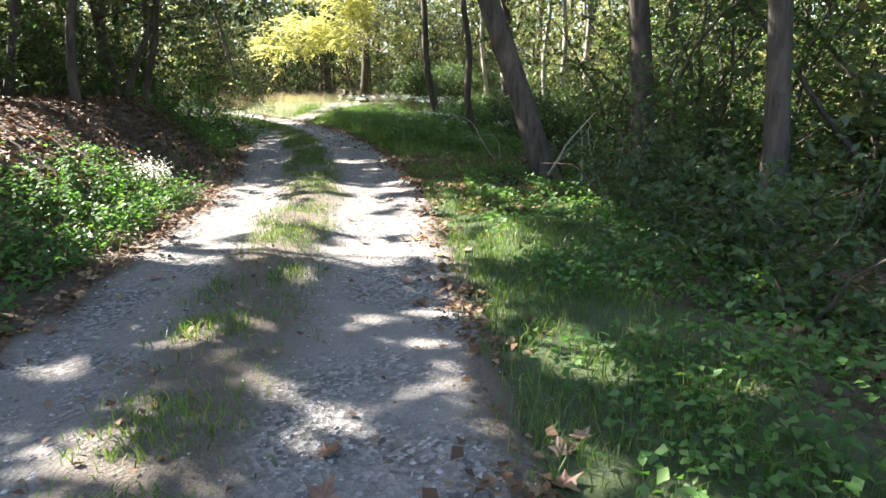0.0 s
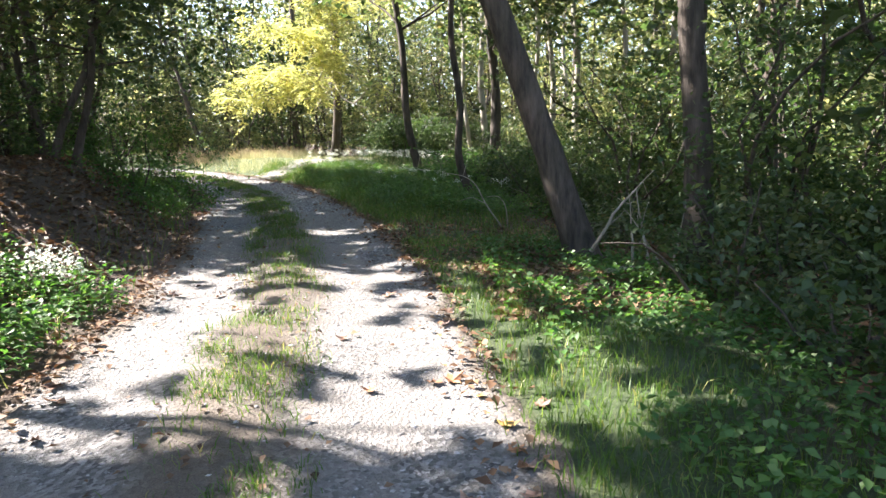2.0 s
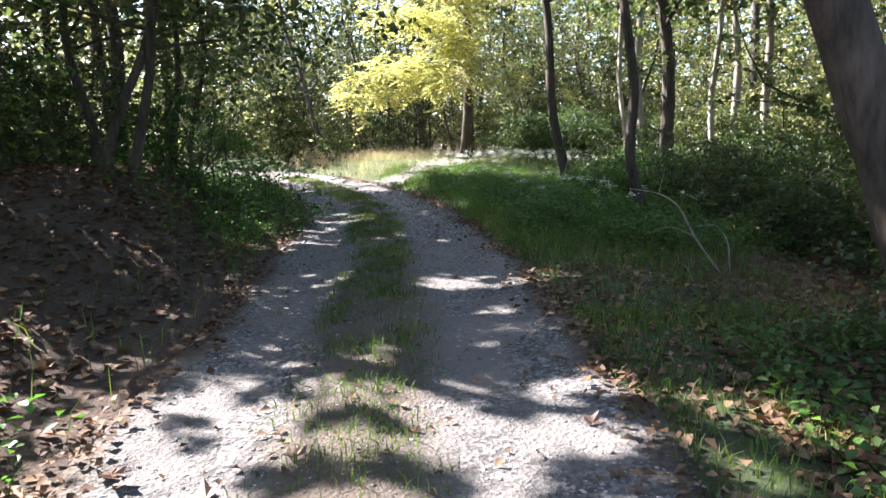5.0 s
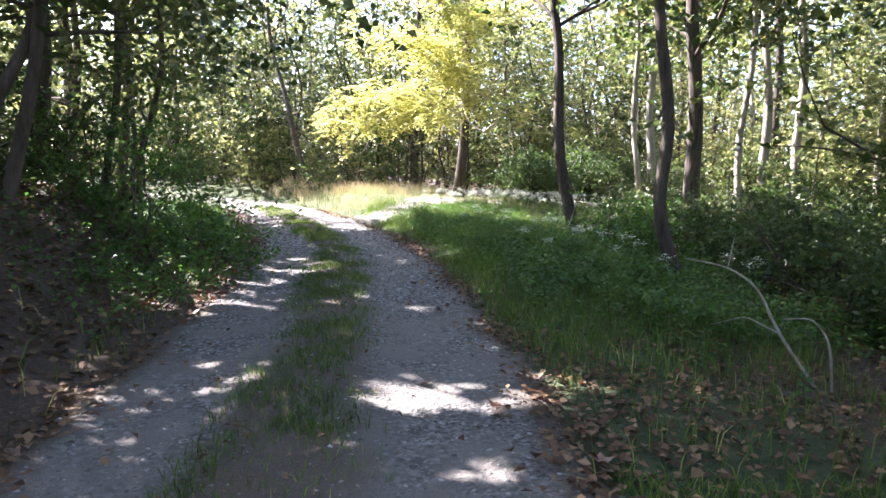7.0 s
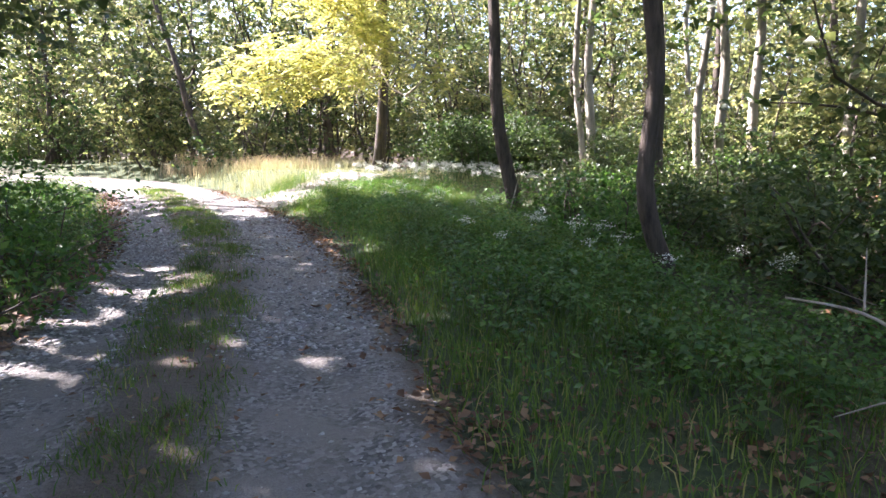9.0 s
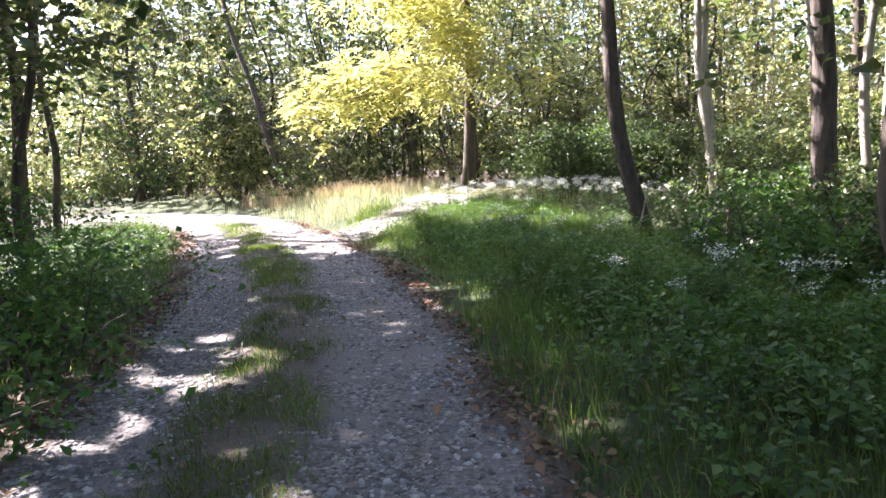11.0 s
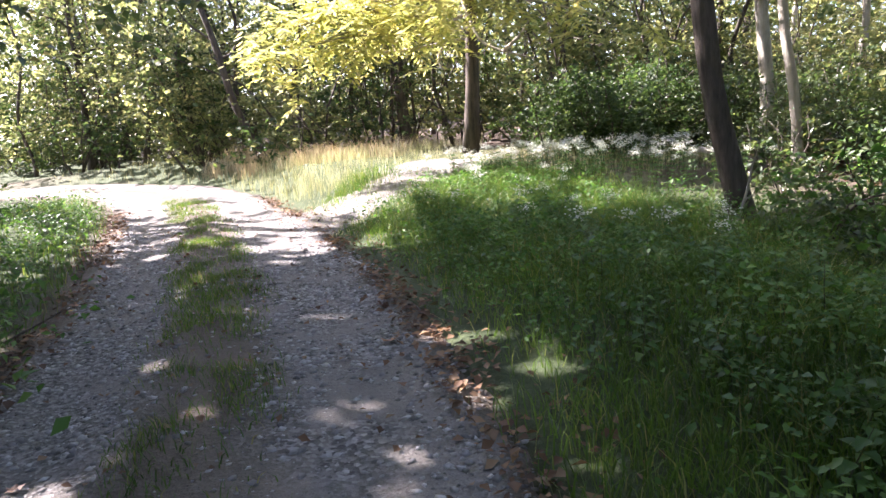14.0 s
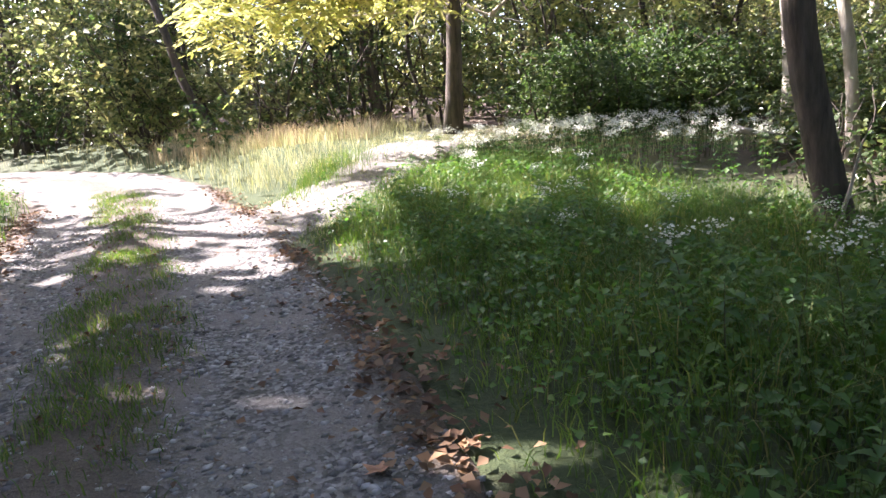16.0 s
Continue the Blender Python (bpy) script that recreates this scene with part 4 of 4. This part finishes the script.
plant(1, *spread(60, 1.0, 5, 1.5, 10, lambda x, y, u: smooth(2.2, 2.9, u) * (1 - smooth(4.0, 4.8, u)), 22))
plant(1, *spread(70, -6, -2, 2, 9.5, lambda x, y, u: smooth(1.35, 1.6, -u) * (1 - smooth(2.4, 2.9, -u)) * (1 - smooth(8.4, 9.2, y)), 23))
plant(0, *spread(30, -6, -2, 1.5, 8.5, lambda x, y, u: smooth(1.7, 2.0, -u) * (1 - smooth(2.6, 3.2, -u)), 24), 0.6, 1.0)
plant(4, np.array((-3.62, -3.5)), np.array((7.9, 8.05)), 0.62, 0.75)
plant(0, *spread(60, -3, 3, 13, 21, lambda x, y, u: smooth(1.9, 2.5, u) * (1 - smooth(3.4, 4.2, u)), 25), 0.6, 1.0)
plant(1, *spread(40, -4, 3, 14, 24, lambda x, y, u: smooth(1.6, 2.2, u) * (1 - smooth(3.6, 4.6, u)), 26))
plant(2, *spread(34, -4, 2.5, 16, 25, lambda x, y, u: smooth(2.0, 2.8, u) * (1 - smooth(4.0, 5.4, u)), 27), 0.7, 1.0)
plant(3, *spread(140, -3.9, 1.0, 25.3, 28.8, lambda x, y, u: smooth(2.8, 3.6, u), 28), 0.7, 1.0)
plant(0, *spread(35, -13, -4, 14, 27, lambda x, y, u: smooth(1.6, 2.1, -u) * (1 - smooth(3.0, 4.2, -u)), 29), 0.7, 1.0)


def cover(name, n, area, test, tall, size, label, seed):
    """Low broad-leaved ground cover, as one patch."""
    rs = np.random.default_rng(seed)
    X, Y = scatter(n, *area, test, seed)
    P = np.c_[X, Y, ground_z(X, Y) + 0.02 + tall * rs.random(len(X)) ** 0.8 * (0.3 + 0.9 * vnoise(X, Y, 0.35, 8))]
    tagged(leaves(name, P, size * rs.uniform(0.6, 1.3, len(P)), WEED, None, aspect=0.7, up=1.3, rs=rs), label, "ground cover", "", "stuff")


cover("verge_herbs", 30000, (0.3, 5.2, 0.5, 11), lambda x, y, u: smooth(1.5, 2.3, u) * (1 - smooth(3.8, 4.8, u)) * smooth(0.3, 0.65, vnoise(x, y, 0.7, 3) + 0.25 * smooth(2.6, 3.2, u)), 0.2, 0.06, "low broad-leaved herbs in the shaded verge", 91)
cover("bank_herbs", 26000, (-6, -2, 0, 9.6), lambda x, y, u: smooth(1.4, 1.7, -u) * (1 - smooth(2.3, 3.1, -u)) * (1 - smooth(8.3, 9.2, y)), 0.34, 0.06, "bright green herbs along the foot of the bank", 92)
cover("mound_herbs", 140000, (-5.5, 3.5, 14.2, 28.5), lambda x, y, u: smooth(1.6, 2.5, u) * (1 - smooth(4.2, 6.0, u)) * (0.2 + 0.8 * smooth(0.35, 0.7, vnoise(x, y, 0.8, 3))) * (1 - np.exp(-(((x + 4.7 - 0.3 * (y - 27)) / (1.1 + 0.12 * np.maximum(0, y - 26))) ** 4)) * smooth(24.2, 25.2, y)), 0.36, 0.05, "leafy herbs among the tall grass", 93)
cover("left_herbs", 30000, (-14, -4, 13, 30), lambda x, y, u: smooth(1.4, 1.9, -u) * (1 - smooth(2.8, 4.5, -u)), 0.4, 0.06, "green herbs along the far verge", 94)
for k in kinds:
    for o in (*k.children_recursive, k):
        bpy.data.objects.remove(o)

# ---------------------------------------------------------------- litter and stones
lr = np.random.default_rng(66)


def litter(name, n, area, test, size, label, seed, lift=0.012):
    X, Y = scatter(n, *area, test, seed) if area else along(n, 0.5, 28, -1.8, 1.8, test, seed)
    P = np.c_[X, Y, ground_z(X, Y) + lift + lr.random(len(X)) * 0.015]
    return tagged(leaves(name, P, size * lr.uniform(0.5, 1.3, len(P)), LITTER, None, aspect=0.75, up=2.4, rs=lr), label, "leaf litter", "", "stuff")


litter("leaf_litter", 40000, (2, 12, 0, 30), lambda x, y, u: smooth(2.2, 3.6, u) * (1 - 0.05 * x), 0.1, "brown leaf litter on the woodland floor", 41)
litter("bank_litter", 34000, (-11, -2.4, -2, 19), lambda x, y, u: smooth(1.5, 2.2, -u) * (1 - smooth(5, 8, -u)), 0.09, "dark brown leaf litter on the bank", 42)
litter("verge_litter", 40000, None, lambda x, y, u: np.exp(-(((np.abs(u + 0.03) - 1.36) / 0.17) ** 2)) * (0.15 + 0.85 * smooth(0.3, 0.6, vnoise(x, y, 0.6, 2))), 0.065, "brown fallen leaves gathered along the track's edges", 43, 0.035)
litter("mound_litter", 15000, (-9, 2, 11.5, 27), lambda x, y, u: smooth(1.15, 1.35, u) * (1 - smooth(1.6, 2.3, u)) * (0.3 + 0.7 * smooth(0.3, 0.6, vnoise(x, y, 0.5, 12))), 0.06, "brown fallen leaves along the foot of the mound", 47, 0.03)
litter("clearing_litter", 2600, (0.2, 3.2, 7.4, 11), lambda x, y, u: smooth(1.3, 1.8, u), 0.11, "curled pale brown leaves below the leaning tree", 44)
litter("shade_litter", 9000, (-1.5, 3.6, 9.2, 15.5), lambda x, y, u: smooth(1.2, 1.5, u) * (1 - 0.8 * smooth(12.5, 15.5, y)), 0.06, "brown curled leaves over the shaded verge", 46, 0.02)
litter("track_litter", 3600, None, lambda x, y, u: (np.abs(u) < 1.4) * (0.3 + 0.6 * (np.abs(u + 0.1) < 0.42)), 0.05, "small brown leaf scraps on the gravel track", 45)


def stones(name, n, y0, y1, lo, hi, label, seed):
    """Broken limestone, eight sides a piece, half sunk in the dust."""
    rs = np.random.default_rng(seed)
    X, Y = along(n, y0, y1, -1.4, 1.4, lambda x, y, u: (1 - 0.85 * np.exp(-(((u + 0.1) / 0.36) ** 4))) * (0.25 + 0.75 * smooth(0.3, 0.7, vnoise(x, y, 0.5, 6)) + 0.6 * smooth(0.85, 1.2, np.abs(u))), seed)
    k = len(X)
    c = np.c_[X, Y, ground_z(X, Y)]
    s = lo + (hi - lo) * rs.random(k) ** 3
    a = rs.uniform(0, 6.3, k)
    dirs = np.array([(1, 0, 0), (0, 1, 0), (-1, 0, 0), (0, -1, 0), (0.15, 0.1, 1), (0, 0, -0.6)], float)
    V = dirs[None] * (s[:, None, None] * rs.uniform(0.55, 1.1, (k, 6, 1))) * (1, 0.75, 0.42)
    ca, sa = np.cos(a)[:, None], np.sin(a)[:, None]
    V = np.stack([V[..., 0] * ca - V[..., 1] * sa, V[..., 0] * sa + V[..., 1] * ca, V[..., 2]], -1) + c[:, None]
    F = np.arange(k)[:, None] * 6 + np.array([[0, 1, 4, 1, 2, 4, 2, 3, 4, 3, 0, 4, 1, 0, 5, 2, 1, 5, 3, 2, 5, 0, 3, 5]])
    return tagged(mesh_of(name, V.reshape(-1, 3), F.ravel(), np.full(8 * k, 3), STONE), label, "gravel", "", "stuff")


stones("gravel", 14000, 1.0, 16, 0.007, 0.028, "pale limestone gravel in the ruts", 71)
stones("gravel", 27000, 15, 26, 0.009, 0.048, "loose pale limestone gravel in the ruts", 72)


def fallen_leaf_mesh(seed):
    """A curled, lobed fallen leaf."""
    rs = np.random.default_rng(seed)
    V, n = [(0, 0, 0.004)], 15
    for i in range(n):
        a = 2 * np.pi * i / n
        r = (0.055 if i % 3 == 0 else 0.034) * (1.15 - 0.3 * math.cos(a)) * rs.uniform(0.85, 1.15)
        V.append((r * math.cos(a), r * math.sin(a), 0.003 + 5.5 * r * r * rs.uniform(0.3, 1.6)))
    me = bpy.data.meshes.new("fallen_leaf")
    me.from_pydata(V, [], [(0, 1 + i, 1 + (i + 1) % n) for i in range(n)])
    me.materials.append(FALLEN)
    return me


shapes = [fallen_leaf_mesh(s) for s in range(6)]
X, Y = spread(270, -9, 2.4, 1.8, 25, lambda x, y, u: (np.abs(u) < 1.9) * (0.12 + 0.9 * np.exp(-(((np.abs(u) - 1.3) / 0.3) ** 2))) * (0.45 + 0.55 * (y < 9)), 81)
for i, (x, y, z) in enumerate(zip(X, Y, ground_z(X, Y))):
    ob = new("fallen_leaf", shapes[i % 6])
    s = lr.uniform(0.6, 1.15)
    ob.matrix_basis = pose(float(x), float(y), float(z) + 0.008, lr.uniform(-14, 14), lr.uniform(-14, 14), lr.uniform(0, 360)) @ Matrix.Diagonal((s, s, s, 1))
    tagged(ob, "curled orange-brown fallen leaf on the track", "leaf", "fallen leaves")
